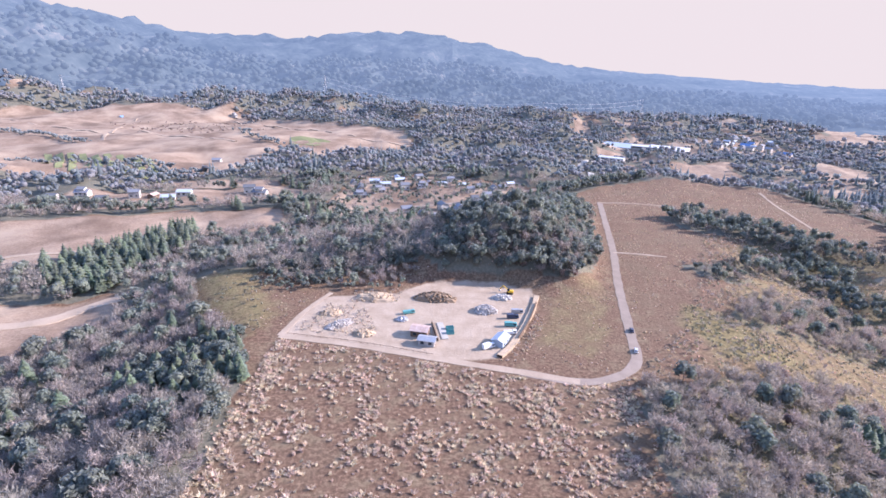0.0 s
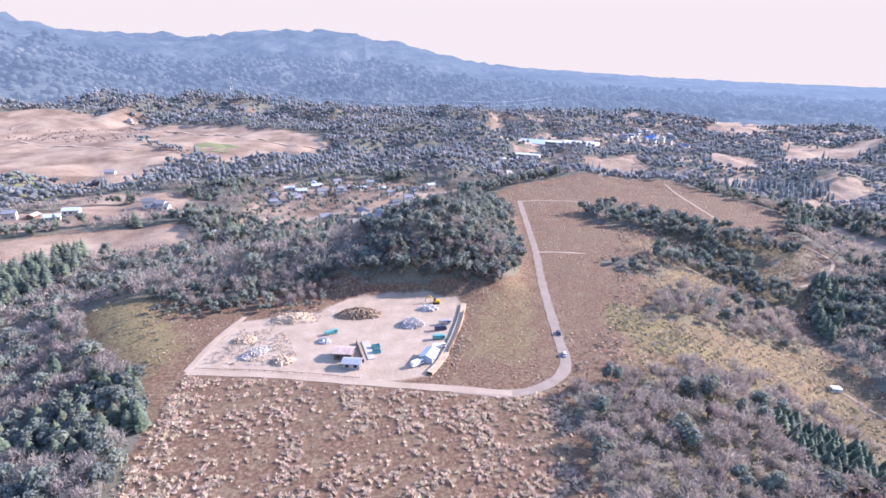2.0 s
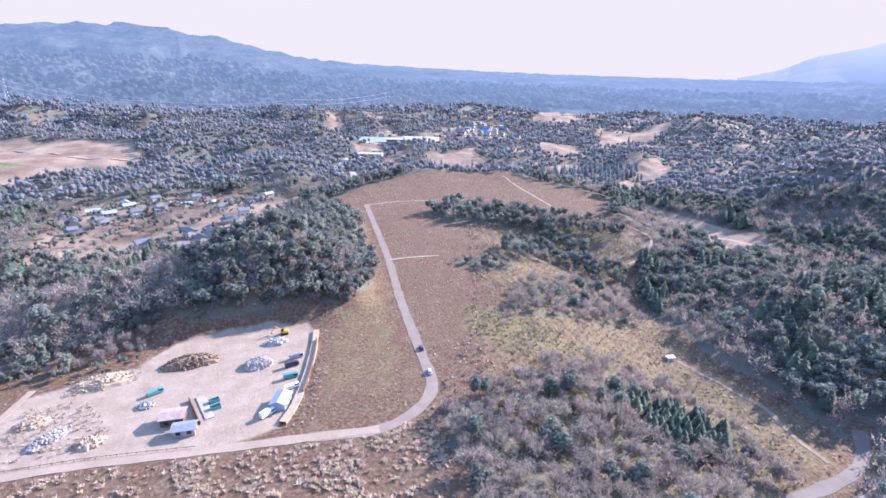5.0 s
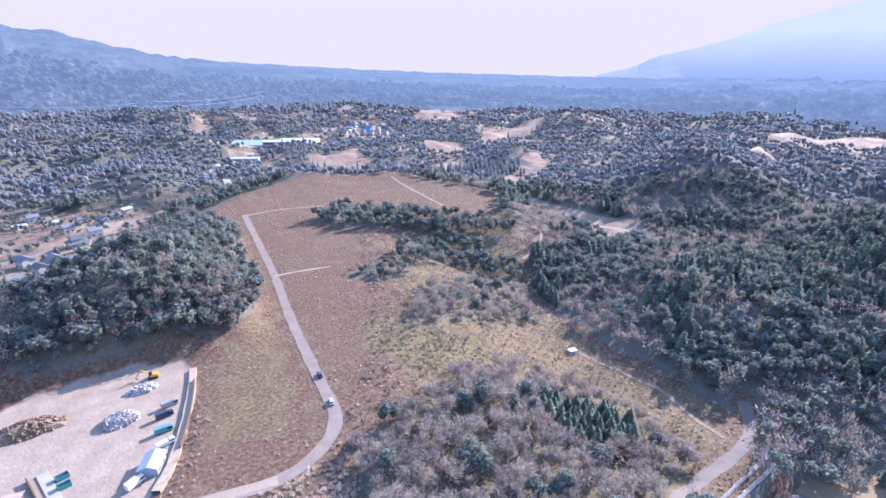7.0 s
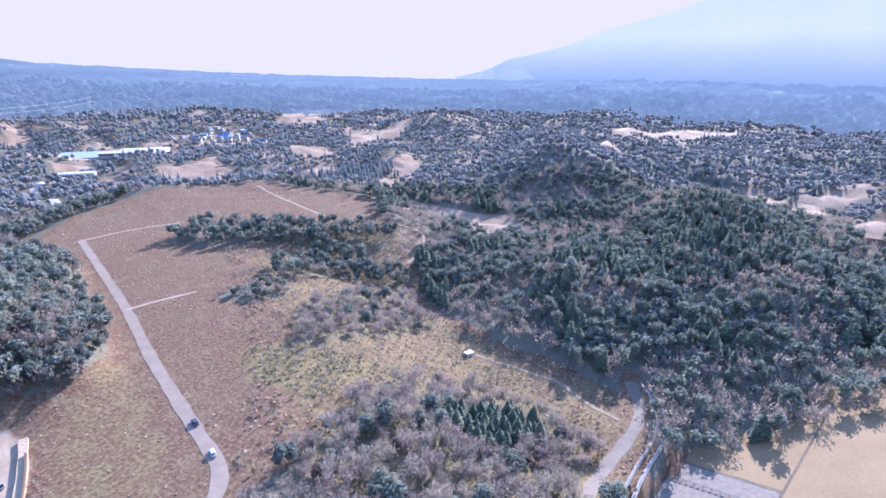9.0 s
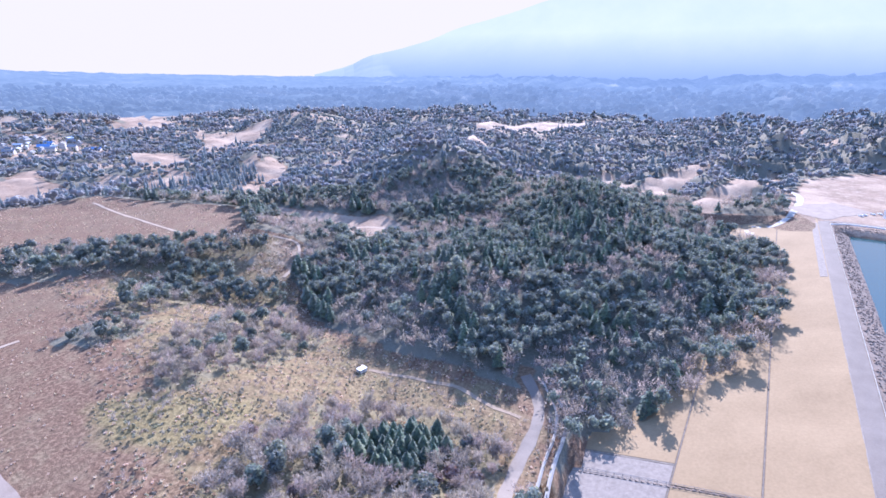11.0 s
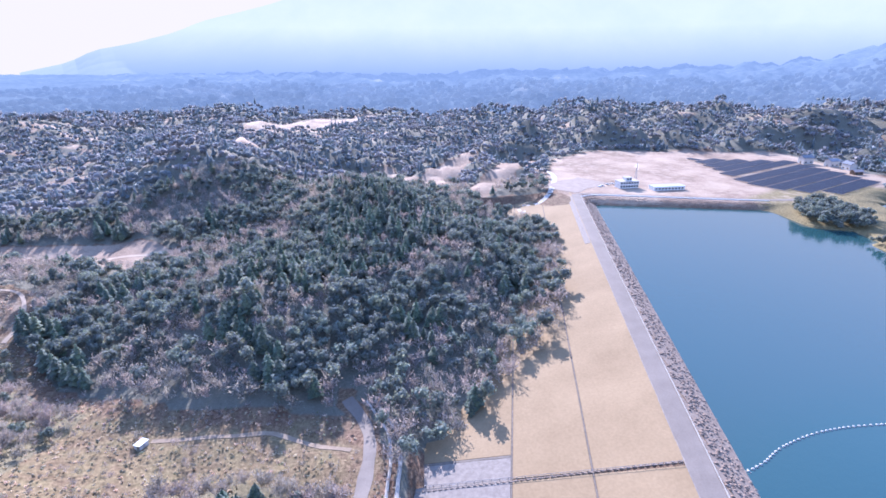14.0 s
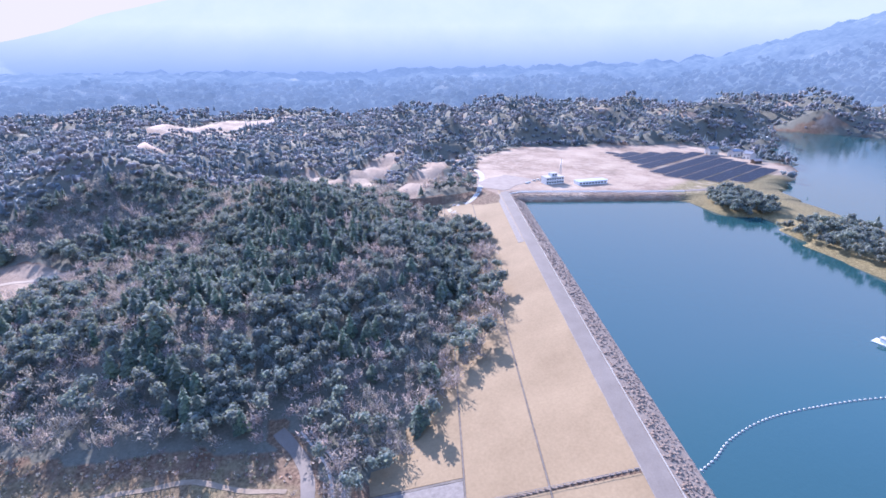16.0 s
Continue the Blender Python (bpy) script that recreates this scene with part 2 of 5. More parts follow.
def land(x, y):
    """Height of the ground at x, y (arrays)."""
    x, y = np.asarray(x, float), np.asarray(y, float)
    r, az = np.hypot(x - 30, y - 50), np.degrees(np.arctan2(-(x - 30), y - 50))
    low = -13.0 - 14.0 * step(130, 220, x) * step(520, 330, y) * step(620, 420, x) - 20 * step(650, 900, x) * step(700, 300, y) * step(-300, -50, y)
    out = outside(x, y, PLATEAU)
    east = step(60, 180, x) * step(420, 300, y)
    z = low * step(0, 60 + 60 * east, out)
    z = z + (0.5 + 1.5 * step(10, 120, out)) * rolling(x, y, 1.6) * step(-40, 40, out)
    yard = outside(x, y, YARD)
    hill = 0.0
    for cx, cy, ra, rb, turn, high in HILLS:
        c, s = math.cos(radians(turn)), math.sin(radians(turn))
        u, v = (x - cx) * c + (y - cy) * s, -(x - cx) * s + (y - cy) * c
        hill = hill + high * np.exp(-(u / ra) ** 2 - (v / rb) ** 2)
    hill = hill * step(60, 160, np.hypot(x - 365, y - 945))
    road = seg_dist(x, y, [(38, 192), (88, 200), (98, 246), (121, 342), (151, 485)])
    z = z + hill * step(0, 8, yard) * step(3, 26, road)
    # hummocky woods further out
    flat = np.exp(-((x + 600) / 420) ** 2 - ((y - 960) / 330) ** 2) + np.exp(-((x + 200) / 170) ** 2 - ((y - 930) / 190) ** 2) + np.exp(-((x - 1400) / 300) ** 2 - ((y - 280) / 280) ** 2)
    z = z + step(420, 900, r) * (1 - 0.85 * np.minimum(flat * 1.3, 1)) * (12 * rolling(x, y, 0.9, 1.3) + 8 * rolling(x, y, 2.2, 0.2)) * (0.35 + 0.75 * step(-30, 10, az) + 1.0 * step(-52, -72, az))
    # the range of mountains
    up = np.interp(az, [a for a, _ in RANGE], [e for _, e in RANGE])
    far = step(1500, 3900, r)
    z = z + far * (np.tan(np.radians(up)) * 3900 + 105) * (1 + 0.04 * rolling(x, y, 0.35, 0.7) * step(1500, 2600, r) * step(5200, 3900, r))
    spur = step(1200, 2100, r) * step(3600, 2300, r) * step(14, 40, az)
    z = z + spur * (75 + 40 * rolling(x, y, 0.5, 2.0)) + step(1500, 2100, r) * step(3700, 2600, r) * (13 * rolling(x, y, 0.8, 2.2) + 6 * rolling(x, y, 2.3, 0.4)) * (0.35 + 0.65 * step(-40, 0, az))
    # the dam, its crest and the reservoir
    du, dn = (x - CREST_A[0]) * CREST_U[0] + (y - CREST_A[1]) * CREST_U[1], (x - CREST_A[0]) * CREST_N[0] + (y - CREST_A[1]) * CREST_N[1]
    face = np.where(dn < 0, CREST_Z + dn / 4.0, np.where(dn < 9, CREST_Z, CREST_Z - (dn - 9) / 2.4))
    on = (du > -45) & (du < 387) & (dn > -90) & (dn < 40)
    z = np.where(on, np.where(dn > -5, face, np.maximum(face, np.where(hill > 1.5, z, -40))), z)
    pad = outside(x, y, PAD)
    z = np.where(pad < 30, (CREST_Z - 0.3) + (z - CREST_Z + 0.3) * step(0, 30, pad), z)
    lake = np.minimum(outside(x, y, LAKE), outside(x, y, LAKE_FAR))
    z = np.where(lake < 8, np.minimum(z, LAKE_Z + lake / 2.2), z)
    spit = outside(x, y, SPIT)
    z = np.where(spit < 2, np.maximum(z, LAKE_Z + np.clip(-spit * 0.35, -1, 3.5)), z)
    return z


def ground_z(x, y):
    return float(land(np.array([x]), np.array([y]))[0])

# ---- building helpers ----


def mesh_ob(name, verts, faces, material, parent=None, label="", smooth=False):
    me = bpy.data.meshes.new(name)
    me.from_pydata([tuple(map(float, v)) for v in verts], [], [tuple(map(int, f)) for f in faces])
    me.materials.append(material)
    if smooth:
        me.polygons.foreach_set("use_smooth", [True] * len(me.polygons))
    me.update()
    ob = new(name, me)
    ob.parent = parent
    if label:
        ob["label"] = label
    return ob


def part(name, bm, material, parent=None, label=""):
    me = bpy.data.meshes.new(name)
    bm.to_mesh(me)
    bm.free()
    me.materials.append(material)
    ob = new(name, me)
    ob.parent = parent
    if label:
        ob["label"] = label
    return ob


def box(bm, x0, y0, z0, x1, y1, z1, bevel=0.0):
    m = Matrix.Translation(((x0 + x1) / 2, (y0 + y1) / 2, (z0 + z1) / 2)) @ Matrix.Diagonal((x1 - x0, y1 - y0, z1 - z0, 1))
    vs = bmesh.ops.create_cube(bm, size=1, matrix=m)["verts"]
    if bevel:
        es = list({e for v in vs for e in v.link_edges})
        bmesh.ops.bevel(bm, geom=es, offset=bevel, segments=1, affect="EDGES")
    return bm


def rod(bm, a, b, r0, r1=None, sides=6):
    a, b = Vector(a), Vector(b)
    m = Matrix.Translation((a + b) / 2) @ (b - a).to_track_quat("Z", "Y").to_matrix().to_4x4()
    bmesh.ops.create_cone(bm, cap_ends=True, segments=sides, radius1=r0, radius2=r0 if r1 is None else r1, depth=(b - a).length, matrix=m)
    return bm


def smooth_line(pts, gap=4.0):
    """Points at even steps on a soft curve through the given ones."""
    p = [Vector((*q, 0)[:3]) for q in pts]
    p = [2 * p[0] - p[1], *p, 2 * p[-1] - p[-2]]
    out = []
    for a, b, c, d in zip(p, p[1:], p[2:], p[3:]):
        n = max(2, int((c - b).length / gap))
        for k in range(n):
            t = k / n
            out.append(0.5 * (2 * b + (c - a) * t + (2 * a - 5 * b + 4 * c - d) * t * t + (3 * b - a - 3 * c + d) * t ** 3))
    return np.array([v[:2] for v in out] + [p[-2][:2]])


def ribbon(name, pts, width, material, lift=0.12, label="", category="road", gap=4.0, thick=0.3, level=None):
    """A strip of road laid on the ground, with its thickness."""
    line = smooth_line(pts, gap)
    t = np.gradient(line, axis=0)
    t /= np.linalg.norm(t, axis=1)[:, None] + 1e-9
    nrm = np.stack([-t[:, 1], t[:, 0]], 1)
    cols = 5
    vs, fs = [], []
    for i in range(len(line)):
        wob = width / 2 * (1 + 0.08 * math.sin(i * 1.7) + 0.05 * math.sin(i * 0.6))
        for c in range(cols):
            q = line[i] + nrm[i] * wob * (1 - 2 * c / (cols - 1))
            vs.append((q[0], q[1], 0))
        for c in (0, cols - 1):
            q = line[i] + nrm[i] * wob * (1 - 2 * c / (cols - 1)) * 1.03
            vs.append((q[0], q[1], -1))
    vs = np.array(vs)
    z = land(vs[:, 0], vs[:, 1]) if level is None else np.full(len(vs), level)
    vs[:, 2] = np.where(vs[:, 2] < 0, z - thick, z + lift)
    k = cols + 2
    for i in range(len(line) - 1):
        for c in range(cols - 1):
            a = i * k + c
            fs.append((a, a + 1, a + k + 1, a + k))
        fs.append((i * k + cols, i * k, i * k + k, i * k + k + cols))
        fs.append((i * k + cols - 1, i * k + cols + 1, i * k + k + cols + 1, i * k + k + cols - 1))
    ob = mesh_ob(name, vs, fs, material, smooth=False)
    return tagged(ob, label, category, kind="structure")


# ---- land cover ----
FOR_WEST = [(-182, 195), (-168, 232), (-146, 292), (-114, 240), (-82, 207), (-70, 173), (-66, 150), (-66, 100), (-115, 95), (-190, 120)]
CEDAR_WEST = [(-136, 189), (-111, 203), (-84, 213), (-70, 178), (-86, 163)]
HILLWOOD = [(-128, 288), (-112, 335), (-60, 370), (30, 405), (90, 462), (120, 480), (126, 425), (110, 345), (99, 305), (80, 280), (60, 284), (36, 286), (8, 284), (-8, 296), (-38, 290), (-65, 282)]
BIGWOOD = [(300, 302), (408, 292), (479, 241), (555, 171), (618, 98), (523, 8), (416, -26), (380, -15), (284, 32), (232, 76), (216, 102), (247, 125), (254, 174), (274, 255)]
EAST = [(60, 60), (75, 150), (95, 200), (128, 240), (172, 320), (200, 385), (250, 400), (330, 375), (350, 335), (305, 300), (268, 262), (248, 200), (242, 125), (216, 104), (190, 100), (150, 60)]
BARE_SLOPE = [(82, 182), (104, 188), (138, 197), (168, 203), (191, 193), (205, 158), (197, 124), (165, 100), (110, 90), (70, 110)]
BARE_BAND = [(152, 248), (170, 268), (191, 284), (247, 294), (264, 272), (245, 236), (199, 236), (162, 238)]
CEDARS = [(160, 172), (176, 170), (199, 150), (184, 138), (154, 148)]
CLUMP_A = [(189, 441), (223, 452), (252, 425), (286, 381), (321, 345), (319, 330), (294, 345), (235, 380), (197, 402)]
CLUMP_B = [(200, 335), (230, 352), (263, 364), (275, 338), (273, 324), (288, 300), (275, 284), (246, 322), (199, 313)]
CLUMP_C = [(158, 322), (181, 326), (199, 306), (181, 293), (162, 303)]
YELLOW = [(133, 262), (151, 249), (164, 227), (176, 213), (150, 204), (130, 211), (122, 236)]
YELLOW_W = [(-145, 290), (-103, 290), (-88, 262), (-72, 234), (-80, 212), (-112, 240)]
MEADOW = [(-66, 212), (66, 182), (84, 188), (74, 150), (66, 60), (-64, 60), (-68, 173)]
CEDAR_ROW = [(-251, 311), (-222, 370), (-200, 416), (-172, 365), (-191, 280), (-224, 282)]
CEDAR_BLOCK = [(444, 628), (577, 573), (526, 515), (404, 563)]
CEDAR_KNOT = [(420, 495), (470, 504), (430, 450)]
CEDAR_HEART = [(330, 215), (420, 200), (480, 150), (500, 95), (420, 70), (360, 100), (320, 150)]
LITTER = [(289, 337), (320, 343), (342, 336), (336, 317), (312, 302), (292, 307)]
FIELDS = [  # tan fields and clearings
    [(-345, 395), (-226, 458), (-200, 425), (-215, 375), (-253, 312), (-300, 290)],
    [(-220, 455), (-150, 470), (-130, 420), (-190, 395)],
    [(-330, 250), (-200, 262), (-186, 275), (-160, 240), (-200, 205), (-330, 190)],
    [(-1000, 1150), (-914, 1240), (-675, 1340), (-504, 1310), (-300, 1000), (-240, 850), (-263, 640), (-500, 590), (-800, 640)],
    [(-420, 1220), (-200, 1080), (-85, 985), (-50, 880), (-179, 745), (-250, 850)],
    [(-380, 500), (-240, 540), (-150, 560), (-140, 520), (-260, 475), (-390, 470)],
    [(-300, 590), (-190, 590), (-170, 570), (-280, 560)],
    [(595, 830), (618, 746), (572, 679), (514, 707)], [(729, 823), (1036, 926), (888, 815), (667, 741)], [(584, 580), (620, 568), (568, 522), (491, 488), (439, 470), (472, 514)], [(342, 775), (421, 786), (403, 692), (327, 677)], [(972, 1420), (1269, 1497), (1163, 1267), (862, 1162)], [(827, 410), (896, 410), (954, 348), (910, 340), (804, 385)], [(400, 430), (440, 440), (470, 330), (440, 285), (410, 300), (425, 380)],
    [(780, 930), (960, 900), (940, 860), (770, 890)], [(840, 1200), (960, 1180), (930, 1120), (820, 1150)],
    
    [(575, 122), (660, 95), (740, 60), (765, 25), (700, 50), (554, 100)], [(590, 48), (700, 0), (895, -76), (880, -96), (690, -22), (580, 35)],
    [(650, 135), (705, 160), (742, 138), (663, 100)],
    [(1130, 470), (1400, 520), (1560, 330), (1640, 150), (1600, 60), (1500, 90), (1440, 260), (1280, 350)], [(1700, 1500), (1900, 1500), (2300, 1100), (2200, 1050), (1800, 1350)]]
VILLAGE = [(-112, 470), (-105, 630), (-12, 640), (97, 622), (110, 545), (60, 480), (23, 449), (-40, 440), (-80, 450)]
VILLAGE_FAR = [(486, 1085), (596, 1110), (690, 1150), (660, 980), (590, 900), (500, 960)]
FACTORY = [(240, 930), (330, 1030), (450, 1010), (450, 930), (330, 870)]
HOMES_W = [(-390, 470), (-250, 485), (-180, 520), (-190, 545), (-370, 530)]
ROADS = {
    "loop": [(-67, 214), (-30, 207), (8, 197), (37, 190), (60, 184), (77, 189), (88, 201), (93, 222), (98, 246), (107, 287), (121, 342), (133, 397), (152, 487)],
    "cross": [(121, 342), (136, 340), (155, 336)], "top": [(150, 485), (184, 486), (218, 476)], "field": [(336, 545), (318, 470), (303, 400)],
    "yard_west": [(-67, 214), (-62, 240), (-54, 262)],
    "river": [(252, 126), (238, 117), (222, 113), (205, 113), (188, 114), (165, 112), (140, 100)],
    "track": [(228, 199), (230, 172), (231, 152), (224, 136), (220, 120)],
    "east": [(420, 430), (437, 390), (437, 323), (446, 293), (470, 270)], "litter": [(336, 345), (341, 327), (320, 311), (298, 306)],
    "village": [(-135, 410), (-112, 440), (-60, 470), (-35, 500), (8, 514), (60, 540), (110, 600)],
    "hill": [(266, 805), (215, 780), (198, 748), (196, 700), (190, 652)], "west": [(-340, 222), (-217, 240), (-188, 266), (-160, 290)],
    "pad": [(530, -2), (556, -4), (550, -22), (578, -39), (654, -58), (700, -40)]}


def within(x, y, poly, soft=0.0):
    return outside(x, y, poly) < soft


def field_mask(x, y):
    """Far from the middle, patches of open farmland among the woods."""
    az = np.degrees(np.arctan2(-(x - 30), y - 50))
    r = np.hypot(x - 30, y - 50)
    open_ = (rolling(x, y, 2.6, 0.9) > 0.95) & (r > 1050)
    plain = (az < -12) & (az > -58) & (r > 700)
    return open_ | (plain & (rolling(x, y, 2.3, 3.0) > 0.22) & (rolling(x, y, 1.1, 5.0) > -0.2))


def cover(x, y):
    """0 open ground, 1 woods."""
    w = np.ones(np.shape(x), bool)
    w &= ~field_mask(x, y)
    w &= ~within(x, y, PLATEAU, 4) & ~within(x, y, EAST, 0)
    for poly in FIELDS:
        w &= ~within(x, y, poly, 7)
    for poly in (VILLAGE, VILLAGE_FAR, HOMES_W, FACTORY, MEADOW, YELLOW_W):
        w &= ~within(x, y, poly, 2)
    for poly in (CEDAR_ROW, CEDAR_BLOCK, CEDAR_KNOT, FOR_WEST, HILLWOOD, BIGWOOD, BARE_BAND, CEDARS, CLUMP_A, CLUMP_B, CLUMP_C, BARE_SLOPE):
        w |= within(x, y, poly)
    for poly in (LAKE, LAKE_FAR, PAD, YARD, SPIT):
        w &= ~within(x, y, poly, 1.5)
    du, dn = (x - CREST_A[0]) * CREST_U[0] + (y - CREST_A[1]) * CREST_U[1], (x - CREST_A[0]) * CREST_N[0] + (y - CREST_A[1]) * CREST_N[1]
    w &= ~((du > -60) & (du < 395) & (dn > -24) & (dn < 40))
    w &= ~((du > -60) & (du < 395) & (dn > -92) & (dn < 40) & ~within(x, y, BIGWOOD, 1))
    w &= ~within(x, y, LAKE, 16)
    for name, line in ROADS.items():
        w &= seg_dist(x, y, line) > 5
    return w


def grid_lines(lo, a, b, hi, fine):
    mid = list(np.arange(a, b + 0.1, fine))
    up, down, s = [], [], fine
    v = b
    while v < hi:
        s = min(s * 1.06, 70)
        v += s
        up.append(v)
    v, s = a, fine
    while v > lo:
        s = min(s * 1.06, 70)
        v -= s
        down.append(v)
    return np.array(down[::-1] + mid + up)


gx, gy = grid_lines(-2100, -180, 560, 2300, 4.0), grid_lines(-2100, -80, 520, 2300, 4.0)
X, Y = np.meshgrid(gx, gy)
Z = land(X, Y)
nx, ny = len(gx), len(gy)
idx = np.arange(nx * ny).reshape(ny, nx)
quads = np.stack([idx[:-1, :-1], idx[:-1, 1:], idx[1:, 1:], idx[1:, :-1]], -1).reshape(-1, 4)


def fast_mesh(name, verts, faces):
    """A mesh from arrays; all faces have the same number of corners."""
    me = bpy.data.meshes.new(name)
    faces = np.asarray(faces, np.int32)
    k = faces.shape[1]
    me.vertices.add(len(verts))
    me.vertices.foreach_set("co", np.asarray(verts, np.float32).ravel())
    me.loops.add(faces.size)
    me.loops.foreach_set("vertex_index", faces.ravel())
    me.polygons.add(len(faces))
    me.polygons.foreach_set("loop_start", np.arange(0, faces.size, k, dtype=np.int32))
    me.update(calc_edges=True)
    return me


quads = quads[np.hypot(X.ravel()[quads].mean(1) - 30, Y.ravel()[quads].mean(1) - 50) < 1720]
me = fast_mesh("ground", np.stack([X, Y, Z], -1).reshape(-1, 3), quads)
me.polygons.foreach_set("use_smooth", [True] * len(me.polygons))
fx, fy = X.ravel(), Y.ravel()
wood = cover(fx, fy).astype(float)
tan = np.zeros(len(fx))
for poly in FIELDS:
    tan = np.maximum(tan, step(10, 0, outside(fx, fy, poly)))
tan = np.maximum(tan, field_mask(fx, fy))
for poly in (PAD, VILLAGE, VILLAGE_FAR, HOMES_W, FACTORY):
    tan = np.maximum(tan, 0.85 * step(6, -6, outside(fx, fy, poly)))
dirt = step(4, -3, outside(fx, fy, YARD))
dirt = np.maximum(dirt, 0.36 * step(2, -8, outside(fx, fy, PAD)))
dirt = np.maximum(dirt, 0.4 * step(5, -4, outside(fx, fy, LITTER)))
straw = np.maximum(step(8, -10, outside(fx, fy, YELLOW)), 0.7 * step(10, -10, outside(fx, fy, YELLOW_W)))
straw = np.maximum(straw, 0.52 * step(10, -20, outside(fx, fy, EAST)) * step(-6, 30, outside(fx, fy, PLATEAU)))
straw = np.maximum(straw, 0.9 * step(14, 2, outside(fx, fy, SPIT)))
strip = [(44, 214), (62, 262), (75, 276), (92, 300), (100, 290), (88, 225), (70, 198)]
straw = np.maximum(straw, 0.45 * step(6, -8, outside(fx, fy, strip)))
for name, data in (("wood", wood), ("tan", tan), ("dirt", dirt), ("straw", straw)):
    at = me.attributes.new(name, "FLOAT", "POINT")
    at.data.foreach_set("value", data.astype(np.float32))

m, n, l, b = base_mat("earth_and_grass", 0.95)
co = n.new("ShaderNodeTexCoord").outputs["Object"]
big, mid_, small, tiny = noise_out(n, l, 0.02, 5, co), noise_out(n, l, 0.12, 5, co), noise_out(n, l, 0.7, 4, co), noise_out(n, l, 3.0, 3, co)


def mask(name, hard=0.35):
    """A cover layer, its rim broken up by the ground's own unevenness."""
    a = n.new("ShaderNodeAttribute")
    a.attribute_name = name
    v = calc(n, l, "ADD", a.outputs["Fac"], calc(n, l, "MULTIPLY", calc(n, l, "SUBTRACT", mid_, 0.5), 0.9))
    r = n.new("ShaderNodeMapRange")
    r.inputs["From Min"].default_value, r.inputs["From Max"].default_value = 0.5 - hard / 2, 0.5 + hard / 2
    l.new(v, r.inputs["Value"])
    return r.outputs[0]


mix_s = calc(n, l, "ADD", calc(n, l, "MULTIPLY", small, 0.55), calc(n, l, "MULTIPLY", tiny, 0.45))
heath = ramp(n, l, mix_s, [(0.36, (0.065, 0.038, 0.025)), (0.5, (0.135, 0.083, 0.055)), (0.62, (0.26, 0.175, 0.115))])
heath = blend(n, l, ramp(n, l, mid_, [(0.5, (0, 0, 0)), (0.68, (0.8, 0.8, 0.8))]), heath, ramp(n, l, mix_s, [(0.37, (0.11, 0.082, 0.05)), (0.62, (0.27, 0.205, 0.13))]))
heath = blend(n, l, ramp(n, l, big, [(0.5, (0, 0, 0)), (0.62, (0.5, 0.5, 0.5))]), heath, ramp(n, l, mix_s, [(0.36, (0.09, 0.066, 0.042)), (0.62, (0.21, 0.155, 0.1))]))
litter = ramp(n, l, mix_s, [(0.3, (0.09, 0.09, 0.068)), (0.7, (0.19, 0.178, 0.14))])
farm = ramp(n, l, calc(n, l, "ADD", calc(n, l, "MULTIPLY", big, 0.6), calc(n, l, "MULTIPLY", mix_s, 0.4)), [(0.4, (0.16, 0.11, 0.078)), (0.5, (0.27, 0.195, 0.14)), (0.6, (0.37, 0.285, 0.205))])
bare = ramp(n, l, calc(n, l, "ADD", calc(n, l, "MULTIPLY", mid_, 0.5), calc(n, l, "MULTIPLY", mix_s, 0.5)), [(0.35, (0.27, 0.205, 0.145)), (0.65, (0.43, 0.345, 0.265))])
strawc = ramp(n, l, mix_s, [(0.38, (0.085, 0.07, 0.032)), (0.64, (0.28, 0.225, 0.115))])
col = blend(n, l, mask("wood"), heath, litter)
col = blend(n, l, mask("tan"), col, farm)
col = blend(n, l, mask("straw", 0.6), col, strawc)
col = blend(n, l, mask("dirt"), col, bare)
l.new(col, b.inputs["Base Color"])
bp = n.new("ShaderNodeBump")
bp.inputs["Strength"].default_value, bp.inputs["Distance"].default_value = 0.7, 0.6
l.new(mix_s, bp.inputs["Height"])
l.new(bp.outputs[0], b.inputs["Normal"])
me.materials.append(m)
tagged(new("ground", me), "dry winter grassland, bare earth and wooded hills", "ground", kind="structure")

# ---- hills and plain in the distance ----


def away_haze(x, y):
    """Painted haze for a distant place: grows with distance, brighter towards the sun."""
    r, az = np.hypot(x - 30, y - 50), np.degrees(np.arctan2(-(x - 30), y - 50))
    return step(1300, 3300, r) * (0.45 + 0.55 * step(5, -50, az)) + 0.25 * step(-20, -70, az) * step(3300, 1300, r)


rr, aa = np.geomspace(1620, 4600, 52), np.linspace(0, 6.28318, 520)
R, A = np.meshgrid(rr, aa)
dx, dy = 30 + R * np.sin(A), 50 + R * np.cos(A)
dz = land(dx, dy) - 4 * step(1750, 1660, R)
di = np.arange(R.size).reshape(R.shape)
me = fast_mesh("backdrop", np.stack([dx, dy, dz], -1).reshape(-1, 3), np.stack([di[:-1, :-1], di[1:, :-1], di[1:, 1:], di[:-1, 1:]], -1).reshape(-1, 4))
me.polygons.foreach_set("use_smooth", [True] * len(me.polygons))
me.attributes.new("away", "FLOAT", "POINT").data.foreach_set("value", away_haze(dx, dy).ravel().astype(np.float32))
M_HAZE_GLOW, n, l, b = base_mat("distant_haze_glow", 1.0)
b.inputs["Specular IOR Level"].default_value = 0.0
m = M_HAZE_GLOW
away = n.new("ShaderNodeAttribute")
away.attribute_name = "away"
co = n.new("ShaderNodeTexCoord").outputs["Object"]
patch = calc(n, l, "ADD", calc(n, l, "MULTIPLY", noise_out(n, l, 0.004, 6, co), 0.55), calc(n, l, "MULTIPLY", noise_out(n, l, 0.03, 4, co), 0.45))
